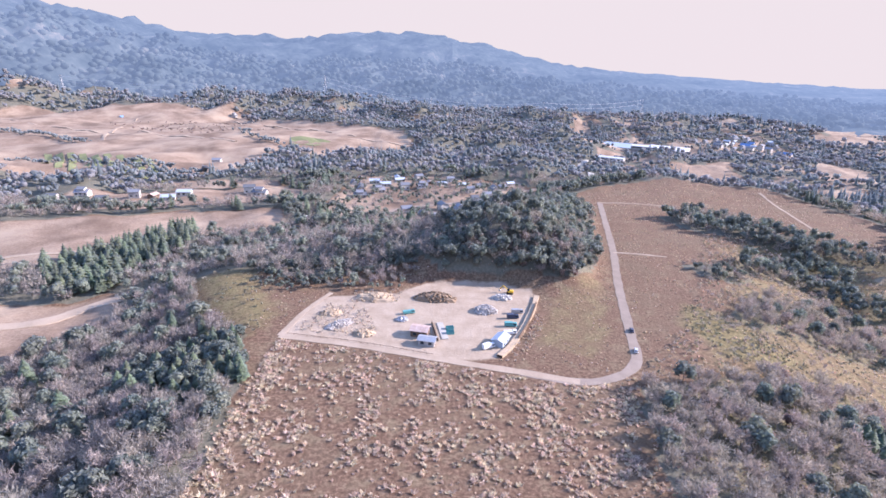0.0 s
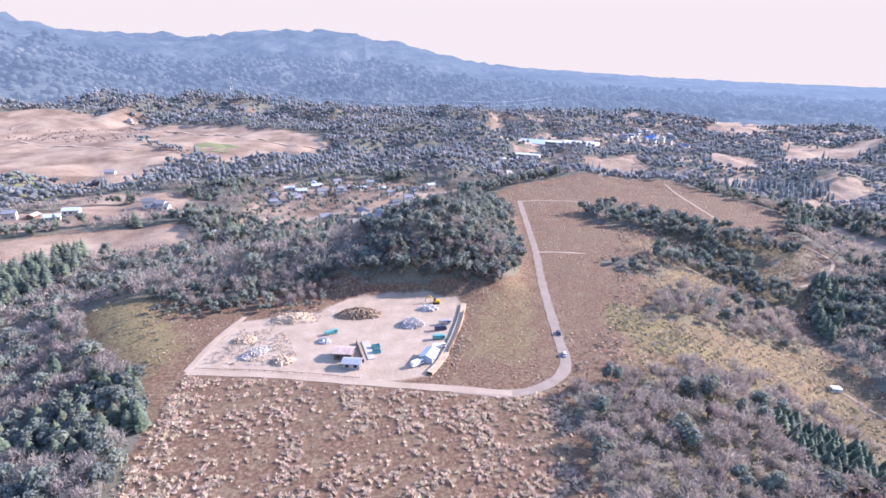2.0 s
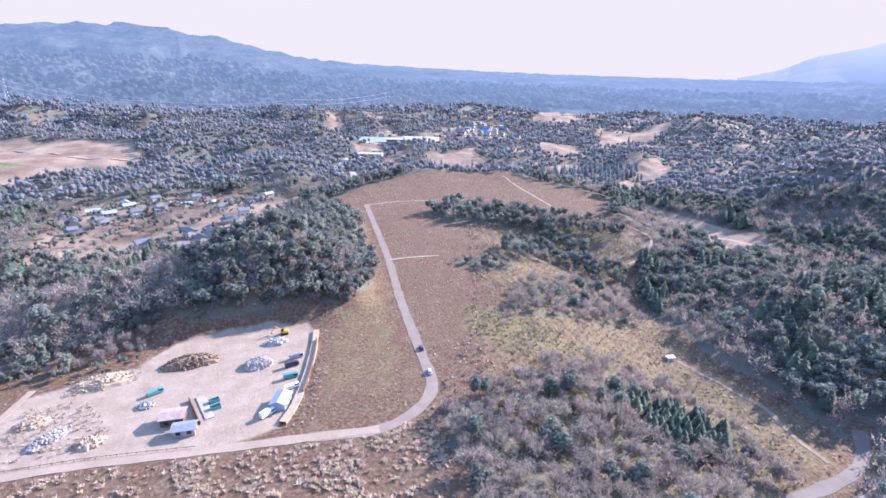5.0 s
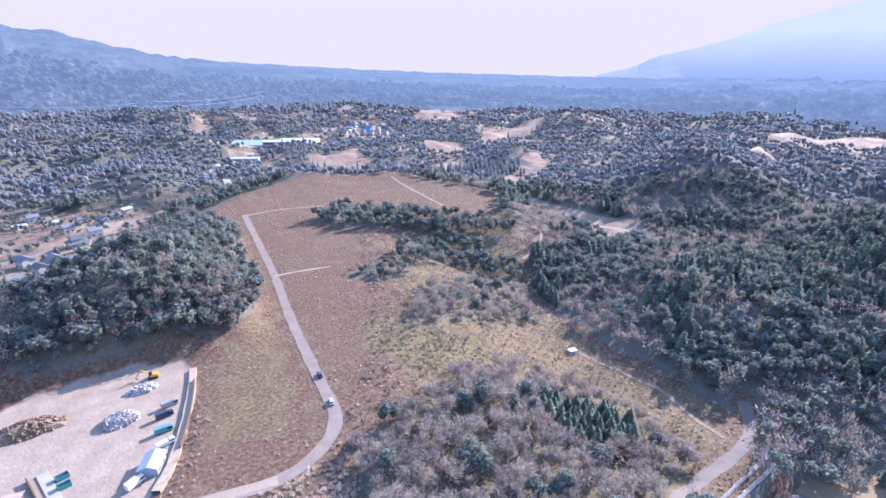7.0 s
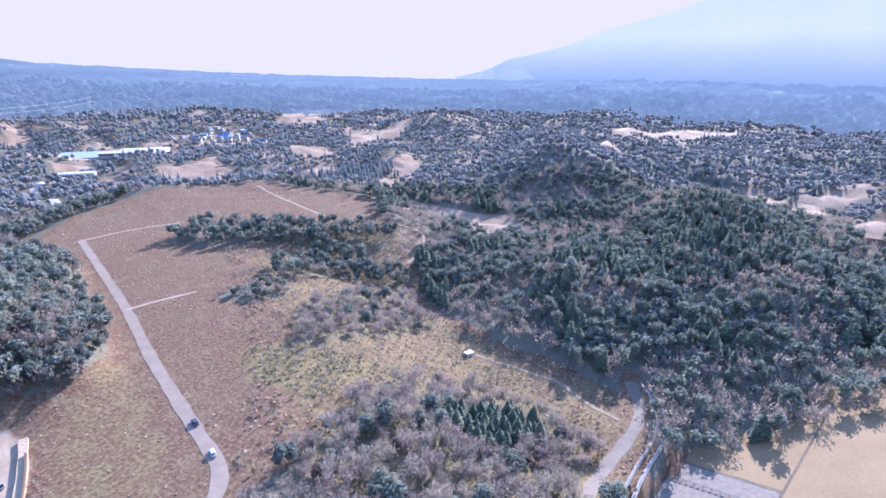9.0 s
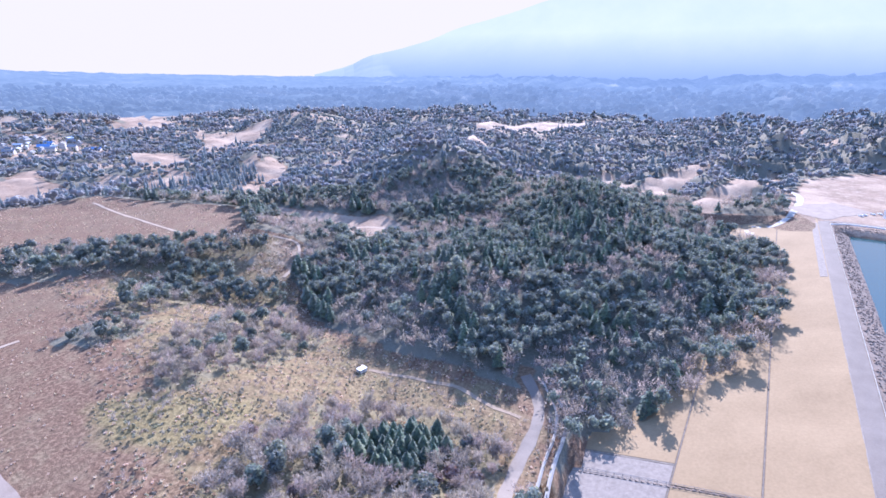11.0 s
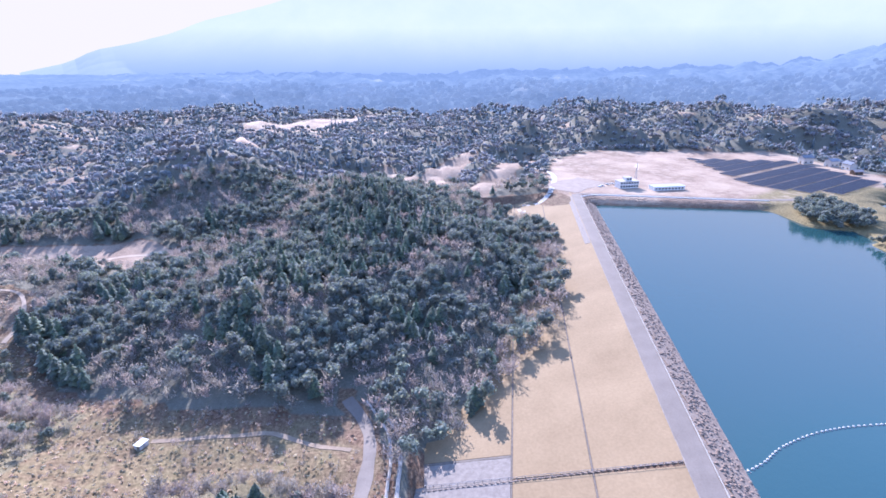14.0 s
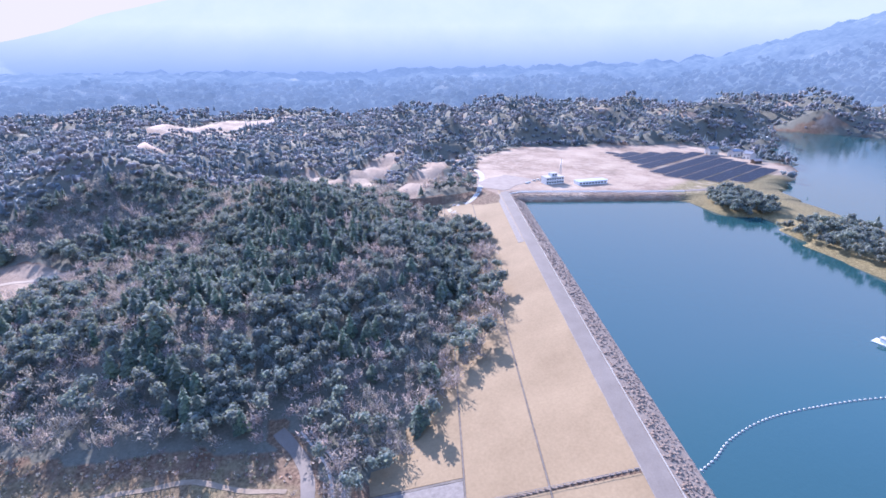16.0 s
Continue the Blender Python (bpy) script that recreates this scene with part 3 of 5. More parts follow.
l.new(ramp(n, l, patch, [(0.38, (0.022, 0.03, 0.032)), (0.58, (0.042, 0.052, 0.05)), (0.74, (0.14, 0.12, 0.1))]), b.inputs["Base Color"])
# haze painted as blue emission, dim nearer by and brighter far off
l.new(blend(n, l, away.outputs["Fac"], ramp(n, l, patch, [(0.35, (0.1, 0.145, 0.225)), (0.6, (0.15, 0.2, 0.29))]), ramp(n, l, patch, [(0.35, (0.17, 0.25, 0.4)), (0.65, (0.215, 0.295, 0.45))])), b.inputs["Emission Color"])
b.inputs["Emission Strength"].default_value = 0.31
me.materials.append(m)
tagged(new("backdrop", me), "hazy blue wooded mountains and plain on the horizon", "backdrop", kind="structure")

# ---- roads ----
ribbon("road", ROADS["loop"][3:], 4.7, M_ASPHALT, label="worn grey country road between dry fields")
ribbon("road", ROADS["loop"][:5], 4.0, M_DIRT, 0.16, "pale gravel track along the yard")
ribbon("road", ROADS["yard_west"], 2.6, M_DIRT, 0.14, "pale earth track beside the yard")
for key in ("cross", "top", "field", "track", "litter", "east", "pad"):
    ribbon("road", ROADS[key], {"pad": 6, "east": 4.5, "top": 2.6}.get(key, 2.2), M_CONCRETE if key == "pad" else M_TRACK if key == "track" else M_DIRT, 0.15, "narrow pale track through dry grass")
ribbon("road", ROADS["river"], 5.0, M_CREST, label="grey service road at the foot of the dam")
ribbon("road", ROADS["village"], 6.0, M_ASPHALT, 0.25, label="grey village road")
ribbon("road", ROADS["hill"], 8.0, M_CONCRETE, 0.35, label="pale concrete road climbing a wooded hill")
ribbon("road", ROADS["west"], 8.0, M_DIRT, 0.35, label="broad pale earth road through the valley")

# ---- reservoir ----
m, n, l, b = base_mat("lake_water", 0.07)
b.inputs["Base Color"].default_value = (0.02, 0.062, 0.066, 1)
b.inputs["Specular IOR Level"].default_value = 0.8
b.inputs["IOR"].default_value = 1.33
co = n.new("ShaderNodeTexCoord").outputs["Object"]
ripple = calc(n, l, "ADD", calc(n, l, "MULTIPLY", noise_out(n, l, 0.9, 4, co), 0.6), calc(n, l, "MULTIPLY", noise_out(n, l, 0.05, 3, co), 1.2))
bp = n.new("ShaderNodeBump")
bp.inputs["Strength"].default_value, bp.inputs["Distance"].default_value = 0.12, 0.5
l.new(ripple, bp.inputs["Height"])
l.new(bp.outputs[0], b.inputs["Normal"])
w = 140
wx, wy = np.meshgrid(np.linspace(-80, 1000, w), np.linspace(-920, 30, w))
wi = np.arange(w * w).reshape(w, w)
wet = (np.minimum(outside(wx, wy, LAKE), outside(wx, wy, LAKE_FAR)) < 9) | ((outside(wx, wy, SPIT) < 40) & (wx < 520))
cells = np.stack([wi[:-1, :-1], wi[:-1, 1:], wi[1:, 1:], wi[1:, :-1]], -1)[wet[:-1, :-1] | wet[1:, 1:] | wet[:-1, 1:] | wet[1:, :-1]]
me = fast_mesh("water", np.stack([wx, wy, np.full_like(wx, LAKE_Z)], -1).reshape(-1, 3), cells)
me.materials.append(m)
tagged(new("water", me), "calm blue-green reservoir water with fine ripples", "water", kind="structure")

# ---- trees ----
rng = np.random.default_rng(7)
ICO_P = (1 + 5 ** 0.5) / 2
ICO_V = np.array([(-1, ICO_P, 0), (1, ICO_P, 0), (-1, -ICO_P, 0), (1, -ICO_P, 0), (0, -1, ICO_P), (0, 1, ICO_P), (0, -1, -ICO_P), (0, 1, -ICO_P),
                  (ICO_P, 0, -1), (ICO_P, 0, 1), (-ICO_P, 0, -1), (-ICO_P, 0, 1)]) / math.hypot(1, ICO_P)
ICO_F = [(i, j, k) for i in range(12) for j in range(i + 1, 12) for k in range(j + 1, 12)
         if max(np.linalg.norm(ICO_V[i] - ICO_V[j]), np.linalg.norm(ICO_V[j] - ICO_V[k]), np.linalg.norm(ICO_V[i] - ICO_V[k])) < 1.1]
ICO_F = np.array([f if np.dot(np.cross(ICO_V[f[1]] - ICO_V[f[0]], ICO_V[f[2]] - ICO_V[f[0]]), ICO_V[f[0]]) > 0 else (f[0], f[2], f[1]) for f in ICO_F])


def unit(v):
    return v / (np.linalg.norm(v, axis=-1, keepdims=True) + 1e-9)


def slivers(at, way, length, wide, twist):
    """Triangles from the points at, along way, of that length and width."""
    side = unit(np.cross(way, twist)) * wide[:, None] / 2
    v = np.stack([at - side, at + side, at + way * length[:, None]], 1).reshape(-1, 3)
    return v, np.arange(len(v)).reshape(-1, 3)


def join(*pieces):
    vs, fs, k = [], [], 0
    for v, f in pieces:
        vs.append(v)
        fs.append(np.asarray(f) + k)
        k += len(v)
    return np.concatenate(vs), np.concatenate(fs)


def broad_crown(leaves, leaf, high=9.0, wide=3.6, lobes=8):
    """Rounded crown of leaf clumps on uneven lobes, with a solid heart."""
    lc = unit(rng.normal(size=(lobes, 3))) * [wide * 0.55, wide * 0.55, high * 0.2] + [0, 0, high * 0.62]
    lr = rng.uniform(0.42, 0.62, lobes) * wide
    pick = rng.integers(0, lobes, leaves)
    out = unit(rng.normal(size=(leaves, 3)) + [0, 0, 0.35])
    at = lc[pick] + out * (lr[pick] * rng.uniform(0.75, 1.08, leaves))[:, None]
    way = unit(np.cross(out, rng.normal(size=(leaves, 3))) + out * 0.35)
    pieces = [slivers(at - way * leaf / 2, way, rng.uniform(0.8, 1.5, leaves) * leaf, rng.uniform(0.8, 1.4, leaves) * leaf, out + 0.5 * rng.normal(size=(leaves, 3)))]
    for c, r in zip(lc, lr):
        pieces.append((c + ICO_V * r * rng.uniform(0.55, 0.8, (12, 1)), ICO_F))
    return join(*pieces)


def cedar_crown(tiers, around, high=10.5, wide=3.3):
    """Pointed crown of drooping boughs in tiers."""
    k = tiers * around
    lev = np.repeat(np.linspace(0, 1, tiers), around) + rng.uniform(-0.03, 0.03, k)
    ang = np.tile(np.linspace(0, 6.283, around, endpoint=False), tiers) + rng.uniform(0, 6.28, tiers).repeat(around) + rng.uniform(-0.2, 0.2, k)
    reach = wide * np.maximum(1.02 - lev ** 1.5, 0.01) ** 0.75 * rng.uniform(0.75, 1.2, k) + 0.15
    way = np.stack([np.cos(ang), np.sin(ang), rng.uniform(-0.5, -0.2, k)], 1)
    at = np.stack([0 * ang, 0 * ang, high * (0.18 + 0.82 * lev)], 1)
    tip = at + way * reach[:, None]
    side = np.stack([-np.sin(ang), np.cos(ang), 0 * ang], 1) * (reach * 0.42 + 0.1)[:, None]
    mid = at + way * reach[:, None] * 0.62
    v = np.stack([at + [0, 0, 0.5], mid - side, tip, mid + side], 1).reshape(-1, 3)
    q = np.arange(len(v)).reshape(-1, 4)
    f = np.concatenate([q[:, [0, 1, 2]], q[:, [0, 2, 3]]])
    core = np.array([(math.cos(a) * wide * 0.55, math.sin(a) * wide * 0.55, high * 0.15) for a in np.linspace(0, 6.283, 6, endpoint=False)] + [(0, 0, high)])
    return join((v, f), (core, [(i, (i + 1) % 6, 6) for i in range(6)]))


def bare_crown(twigs, wide_twig, high=8.5, wide=3.8, limbs=9):
    """Leafless crown: forked limbs and a haze of fine twigs."""
    pieces = []
    ends = unit(rng.normal(size=(limbs, 3)) * [1, 1, 0.5] + [0, 0, 0.9]) * rng.uniform(0.6, 0.95, (limbs, 1)) * [wide, wide, high * 0.55] + [0, 0, high * 0.38]
    start = np.stack([0 * ends[:, 0], 0 * ends[:, 0], rng.uniform(0.2, 0.45, limbs) * high], 1)
    for turn in ((1, 0, 0.2), (0, 1, 0.2)):
        pieces.append(slivers(start, unit(ends - start), np.linalg.norm(ends - start, axis=1), np.full(limbs, 0.28), np.tile(np.array(turn, float), (limbs, 1))))
    pick, along = rng.integers(0, limbs, twigs), rng.uniform(0.35, 1.05, twigs)
    at = start[pick] + (ends - start)[pick] * along[:, None] + rng.normal(size=(twigs, 3)) * wide * 0.16
    way = unit(unit(ends - start)[pick] + rng.normal(size=(twigs, 3)) * 0.75 + [0, 0, 0.4])
    pieces.append(slivers(at, way, rng.uniform(0.7, 1.9, twigs), np.full(twigs, wide_twig) * rng.uniform(0.7, 1.4, twigs), rng.normal(size=(twigs, 3))))
    return join(*pieces)


def trunk_mesh(high, r):
    bm = bmesh.new()
    lean = (rng.uniform(-0.3, 0.3), rng.uniform(-0.3, 0.3))
    rod(bm, (0, 0, -0.8), (lean[0] * 0.4, lean[1] * 0.4, high * 0.5), r, r * 0.7, 6)
    rod(bm, (lean[0] * 0.4, lean[1] * 0.4, high * 0.48), (lean[0], lean[1], high), r * 0.7, r * 0.25, 5)
    return bm


def crown_part(v, f, material, parent):
    me = fast_mesh("crown", v, f)
    me.materials.append(material)
    ob = new("crown", me)
    ob.parent = parent
    return ob


def make_tree(name, crown, material, high, label):
    root = new(name)
    part("trunk", trunk_mesh(high, 0.2), M_BARK, root)
    crown_part(*crown, material, root)
    SHAPES.setdefault({"cedar_tree": "cedar", "evergreen_tree": "green", "bare_tree": "bare"}.get(name, "rust"), []).append(crown)
    return tagged(root, label, "tree", "trees on the near slopes")


SHAPES = {}
KINDS = {"cedar": [], "green": [], "bare": [], "rust": []}
for k in range(4):
    KINDS["cedar"].append(make_tree("cedar_tree", cedar_crown(11, 9), M_CEDAR, 11, "tall dark green pointed cedar on the slope"))
    KINDS["green"].append(make_tree("evergreen_tree", broad_crown(330, 0.95), M_GREEN, 6, "round dark green broadleaf evergreen tree"))
    KINDS["bare"].append(make_tree("bare_tree", bare_crown(460, 0.19), M_BARE, 6, "leafless grey-brown tree with fine twigs"))
for k in range(2):
    KINDS["rust"].append(make_tree("withered_tree", broad_crown(260, 0.8, 6, 2.8), M_RUST, 4, "low tree with withered russet leaves"))
USED = set()
COUNT, OVER = {}, {}


def scatter(poly, gap, seed):
    """Jittered points inside a polygon."""
    r = np.random.default_rng(seed)
    px, py = [p[0] for p in poly], [p[1] for p in poly]
    x, y = np.meshgrid(np.arange(min(px), max(px), gap), np.arange(min(py), max(py), gap))
    x, y = x.ravel() + r.uniform(-0.45, 0.45, x.size) * gap, y.ravel() + r.uniform(-0.45, 0.45, y.size) * gap
    keep = within(x, y, poly)
    return x[keep], y[keep], r


def plant(poly, gap, mix, seed, size=(0.75, 1.25), avoid=()):
    """Single trees over an area; mix: kinds and their shares."""
    x, y, r = scatter(poly, gap, seed)
    ok = cover(x, y) | within(x, y, EAST) | within(x, y, PLATEAU)
    for line in ROADS.values():
        ok &= seg_dist(x, y, line) > 4.5
    for other in avoid:
        ok &= ~within(x, y, other)
    z = land(x, y)
    names, shares = list(mix), np.cumsum(list(mix.values()))
    for a, b_, c, good in zip(x, y, z, ok):
        kind = names[int(np.searchsorted(shares, r.uniform(0, shares[-1])))]
        first = KINDS[kind][int(r.integers(len(KINDS[kind])))]
        s = r.uniform(*size)
        if not good:
            continue
        p = pose(a, b_, c, 0, 0, r.uniform(0, 360)) @ Matrix.Diagonal((s * r.uniform(0.9, 1.15), s * r.uniform(0.9, 1.15), s, 1))
        COUNT[kind] = COUNT.get(kind, 0) + 1
        if COUNT[kind] > 280:
            OVER.setdefault(kind, []).append((a, b_, s))
        elif first not in USED:
            USED.add(first)
            first.matrix_basis = p
        else:
            t = copy_thing(first, Matrix())
            t.matrix_basis = p


plant(CEDAR_WEST, 5.0, {"cedar": 0.4, "green": 0.6}, 11, (0.7, 0.98))
plant(FOR_WEST, 5.8, {"bare": 0.76, "green": 0.22, "cedar": 0.02}, 12, (0.85, 1.35), avoid=(CEDAR_WEST,))
plant(CEDARS, 4.6, {"cedar": 1.0}, 13, (0.75, 1.0))
plant(BARE_SLOPE, 6.2, {"bare": 0.82, "green": 0.13, "rust": 0.05}, 14, (0.75, 1.25), avoid=(CEDARS,))
plant(BARE_BAND, 6.6, {"bare": 0.85, "green": 0.15}, 15, (0.7, 1.15))
plant(CLUMP_C, 6.5, {"bare": 0.5, "green": 0.5}, 16, (0.45, 0.75))
plant([(60, 284), (80, 280), (99, 305), (112, 350), (90, 350), (60, 310), (20, 300), (-8, 302), (8, 289), (36, 292)], 6.0, {"green": 0.6, "bare": 0.3, "rust": 0.1}, 17, (0.7, 1.1))
plant([(-112, 285), (-62, 268), (-24, 271), (-8, 285), (-12, 306), (-60, 300), (-105, 300)], 5.6, {"bare": 0.62, "green": 0.34, "rust": 0.04}, 18, (0.5, 0.85))
plant([(-8, 296), (8, 286), (36, 287), (58, 284), (62, 296), (30, 304), (0, 306)], 5.0, {"green": 0.75, "bare": 0.25}, 19, (0.7, 1.0))
for kind in KINDS.values():
    for k, first in enumerate(kind):
        if first not in USED:
            first.matrix_basis = pose(-150 - 6 * k, 150, ground_z(-150 - 6 * k, 150))

# ---- woods further off, as whole stands ----


def stand(name, protos, x, y, size, material, label, category="woods", seed=3, smooth=False):
    r = np.random.default_rng(seed)
    z = land(x, y)
    pick = r.integers(0, len(protos), len(x))
    allv, allf, tint, k = [], [], [], 0
    for i, (v, f) in enumerate(protos):
        s = np.where(pick == i)[0]
        if not len(s):
            continue
        a = r.uniform(0, 6.283, len(s))
        sc, wide = size[s], r.uniform(0.9, 1.2, len(s))
        c, d = np.cos(a) * sc * wide, np.sin(a) * sc * wide
        w = np.empty((len(s), len(v), 3), np.float32)
        w[..., 0] = c[:, None] * v[:, 0] - d[:, None] * v[:, 1] + x[s][:, None]
        w[..., 1] = d[:, None] * v[:, 0] + c[:, None] * v[:, 1] + y[s][:, None]
        w[..., 2] = sc[:, None] * v[:, 2] + z[s][:, None]
        allv.append(w.reshape(-1, 3))
        allf.append((np.asarray(f)[None] + (np.arange(len(s)) * len(v))[:, None, None] + k).reshape(-1, 3))
        tint.append(np.repeat(r.uniform(0, 1, len(s)), len(v)))
        k += len(s) * len(v)
    if not allv:
        return
    me = fast_mesh(name, np.concatenate(allv), np.concatenate(allf))
    at = me.attributes.new("tint", "FLOAT", "POINT")
    at.data.foreach_set("value", np.concatenate(tint).astype(np.float32))
    if smooth:
        me.polygons.foreach_set("use_smooth", np.ones(len(me.polygons), bool))
    me.materials.append(material)
    return tagged(new(name, me), label, category, kind="stuff")


MID = {"green": [broad_crown(130, 0.9, 10.5, rng.uniform(3.9, 4.9), 4) for _ in range(6)], "bare": [bare_crown(105, 0.36, 9.5, 4.4, limbs=6) for _ in range(6)], "cedar": [cedar_crown(8, 6) for _ in range(4)]}
LOW = [broad_crown(16, 1.5, 8.0, 4.0, 2) for _ in range(6)]
FAR = {"green": [broad_crown(6, 1.8, 9.0, 6.2, 2) for _ in range(6)], "cedar": [cedar_crown(3, 5, 13, 3.4) for _ in range(4)]}
FAR["bare"] = [broad_crown(6, 1.8, 8.0, 6.2, 2) for _ in range(6)]
WOOD_MATS = {"green": M_GREEN, "bare": M_BARE, "cedar": M_CEDAR}
HAZE_MATS = {"green": M_HAZY_GREEN, "bare": M_HAZY_TWIG, "cedar": M_HAZY_CEDAR}
WOOD_LABELS = {"green": "dense dark evergreen woods on rolling hills", "bare": "leafless grey-brown winter woods on the hills", "cedar": "stands of dark green cedar on the hills"}


def kind_map(x, y, r):
    """Which kind of tree grows where: broad patches, with strays."""
    v = rolling(x, y, 2.4, 4.2) + r.normal(0, 0.35, len(x))
    v2 = rolling(x, y, 3.1, 1.0) + r.normal(0, 0.25, len(x))
    k = np.where(v > 0.15, 0, 1)
    k = np.where(v2 > 0.85, 2, k)
    u = r.uniform(0, 1, len(x))
    west = (x < -60) & (y < 420)
    k = np.where(west, np.where(u < 0.72, 1, 0), k)
    k = np.where(within(x, y, HILLWOOD), np.where(u < np.where(x < 5, 0.85, 0.35), 1, 0), k)
    k = np.where(within(x, y, CLUMP_A) | within(x, y, CLUMP_B), np.where(u < 0.35, 1, 0), k)
    big = within(x, y, BIGWOOD)
    k = np.where(big & (k == 1) & (u < 0.22), 0, k)
    k = np.where(within(x, y, CEDAR_HEART) & (u > 0.45), 2, k)
    return np.where(within(x, y, CEDAR_ROW) | within(x, y, CEDAR_BLOCK) | within(x, y, CEDAR_KNOT), 2, k)


def in_any(x, y, polys):
    w = np.zeros(len(x), bool)
    for p in polys:
        w |= within(x, y, p)
    return w


for kind, rows in OVER.items():
    xs, ys, ss = np.array(rows).T
    stand("woods", [SHAPE for SHAPE in SHAPES[kind]], xs, ys, ss, {"bare": M_BARE, "green": M_GREEN, "cedar": M_CEDAR, "rust": M_RUST}[kind], "leafless trees with grey-brown twigs on the slope", seed=40)
PLANTED = (CEDAR_WEST, FOR_WEST, CEDARS, BARE_SLOPE, BARE_BAND, CLUMP_C)


def ring_points(near, far, gap, seed):
    r = np.random.default_rng(seed)
    x, y = np.meshgrid(np.arange(30 - far, 30 + far, gap), np.arange(50 - far, 50 + far, gap))
    x, y = x.ravel() + r.uniform(-0.48, 0.48, x.size) * gap, y.ravel() + r.uniform(-0.48, 0.48, y.size) * gap
    d, az = np.hypot(x - 30, y - 50), np.degrees(np.arctan2(-(x - 30), y - 50))
    ok = (d >= near) & (d < far) & (az < 52) & (az > -152)
    x, y = x[ok], y[ok]
    ok = cover(x, y) & ~in_any(x, y, PLANTED)
    return x[ok], y[ok], r


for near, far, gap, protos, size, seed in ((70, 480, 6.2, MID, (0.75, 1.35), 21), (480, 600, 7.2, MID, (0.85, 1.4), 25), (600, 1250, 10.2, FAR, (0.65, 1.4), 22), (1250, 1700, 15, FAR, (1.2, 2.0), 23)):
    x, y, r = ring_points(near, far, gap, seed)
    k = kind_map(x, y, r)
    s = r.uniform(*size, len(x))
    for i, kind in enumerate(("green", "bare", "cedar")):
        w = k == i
        # from 600 m on, the copies with haze in their colour
        stand("woods", protos[kind], x[w], y[w], s[w], (WOOD_MATS if near < 600 else HAZE_MATS)[kind], WOOD_LABELS[kind], seed=seed, smooth=kind != "cedar")

# wooded hills of the backdrop, glowing with the same painted haze
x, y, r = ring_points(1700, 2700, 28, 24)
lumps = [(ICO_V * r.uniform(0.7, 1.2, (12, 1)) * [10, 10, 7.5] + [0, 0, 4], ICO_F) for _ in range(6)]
ob = stand("backdrop_woods", lumps, x, y, r.uniform(0.8, 1.5, len(x)), M_HAZE_GLOW, "hazy blue woods on the distant hills", seed=26, smooth=True)
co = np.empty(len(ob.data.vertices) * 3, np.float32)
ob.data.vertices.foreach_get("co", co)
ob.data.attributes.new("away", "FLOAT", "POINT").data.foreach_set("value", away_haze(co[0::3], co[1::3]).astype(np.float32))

# ---- tussocks of silver grass ----
tuft = []
for k in range(5):
    c = 20
    way = unit(np.stack([rng.normal(0, 0.75, c), rng.normal(0, 0.75, c), np.full(c, 0.9)], 1))
    tuft.append(slivers(np.stack([rng.normal(0, 0.25, c), rng.normal(0, 0.25, c), np.zeros(c)], 1) - way * 0.1, way, rng.uniform(1.0, 1.7, c), np.full(c, 0.5), rng.normal(size=(c, 3))))
x, y, r = scatter(MEADOW, 1.35, 31)
dens = rolling(x, y, 9, 0.5) * 0.6 + rolling(x, y, 22, 2.5) * 0.5
near_edge = step(16, 2, seg_dist(x, y, [(-66, 90), (-68, 173), (-66, 212)])) * 0.8 + step(22, 4, seg_dist(x, y, [(-66, 210), (62, 180)])) * 0.35
keep = (dens + near_edge + r.normal(0, 0.5, len(x)) + 0.25 * step(0, 50, x) > 0.55) & (seg_dist(x, y, ROADS["loop"]) > 3.5)
stand("silver_grass", tuft, x[keep], y[keep], r.uniform(0.55, 1.2, keep.sum()), M_PLUME, "pale tufts of dry silver grass", "grass", seed=32)

# ---- the dam ----


def on_dam(du, dn, z=None):
    p = CREST_A + CREST_U * du + CREST_N * dn
    face = CREST_Z + dn / 4 if dn < 0 else (CREST_Z if dn < 9 else CREST_Z - (dn - 9) / 2.4)
    return (p[0], p[1], face if z is None else z)


def slab(name, du0, du1, dn0, dn1, material, lift, label, category, cuts=60, rows=6):
    """A sheet on the dam, with thickness, following its slope."""
    vs, fs = [], []
    for i in range(cuts + 1):
        for j in range(rows + 1):
            x, y, z = on_dam(du0 + (du1 - du0) * i / cuts, dn0 + (dn1 - dn0) * j / rows)
            vs.append((x, y, z + lift + 0.04 * math.sin(i * 1.3 + j * 2.1)))
    k = rows + 1
    for i in range(cuts):
        for j in range(rows):
            a = i * k + j
            fs.append((a, a + k, a + k + 1, a + 1))
    base = len(vs)
    rim = [i * k for i in range(cuts + 1)] + [cuts * k + j for j in range(1, k)] + [i * k + rows for i in range(cuts - 1, -1, -1)] + [j for j in range(rows - 1, 0, -1)]
    for r_ in rim:
        vs.append((vs[r_][0], vs[r_][1], vs[r_][2] - 0.4))
    for i in range(len(rim)):
        j = (i + 1) % len(rim)
        fs.append((rim[j], rim[i], base + i, base + j))
    return tagged(mesh_ob(name, vs, fs, material), label, category, kind="structure")


M_JOINT = mat("dark_joint", (0.1, 0.085, 0.07), (0.2, 0.17, 0.14), 0.5)
M_RAIL = mat("galvanised_rail", (0.2, 0.2, 0.2), (0.35, 0.35, 0.35), 2.0, 0.5, 0.6)
M_COBBLE = mat("pale_rubble", (0.15, 0.128, 0.11), (0.27, 0.235, 0.2), 0.6, fine=6)
lawn_label = "straw-coloured dormant lawn on the dam slope"
slab("dam_slope", 10, 388, -28.4, -0.6, M_LAWN, 0.16, lawn_label, "lawn")
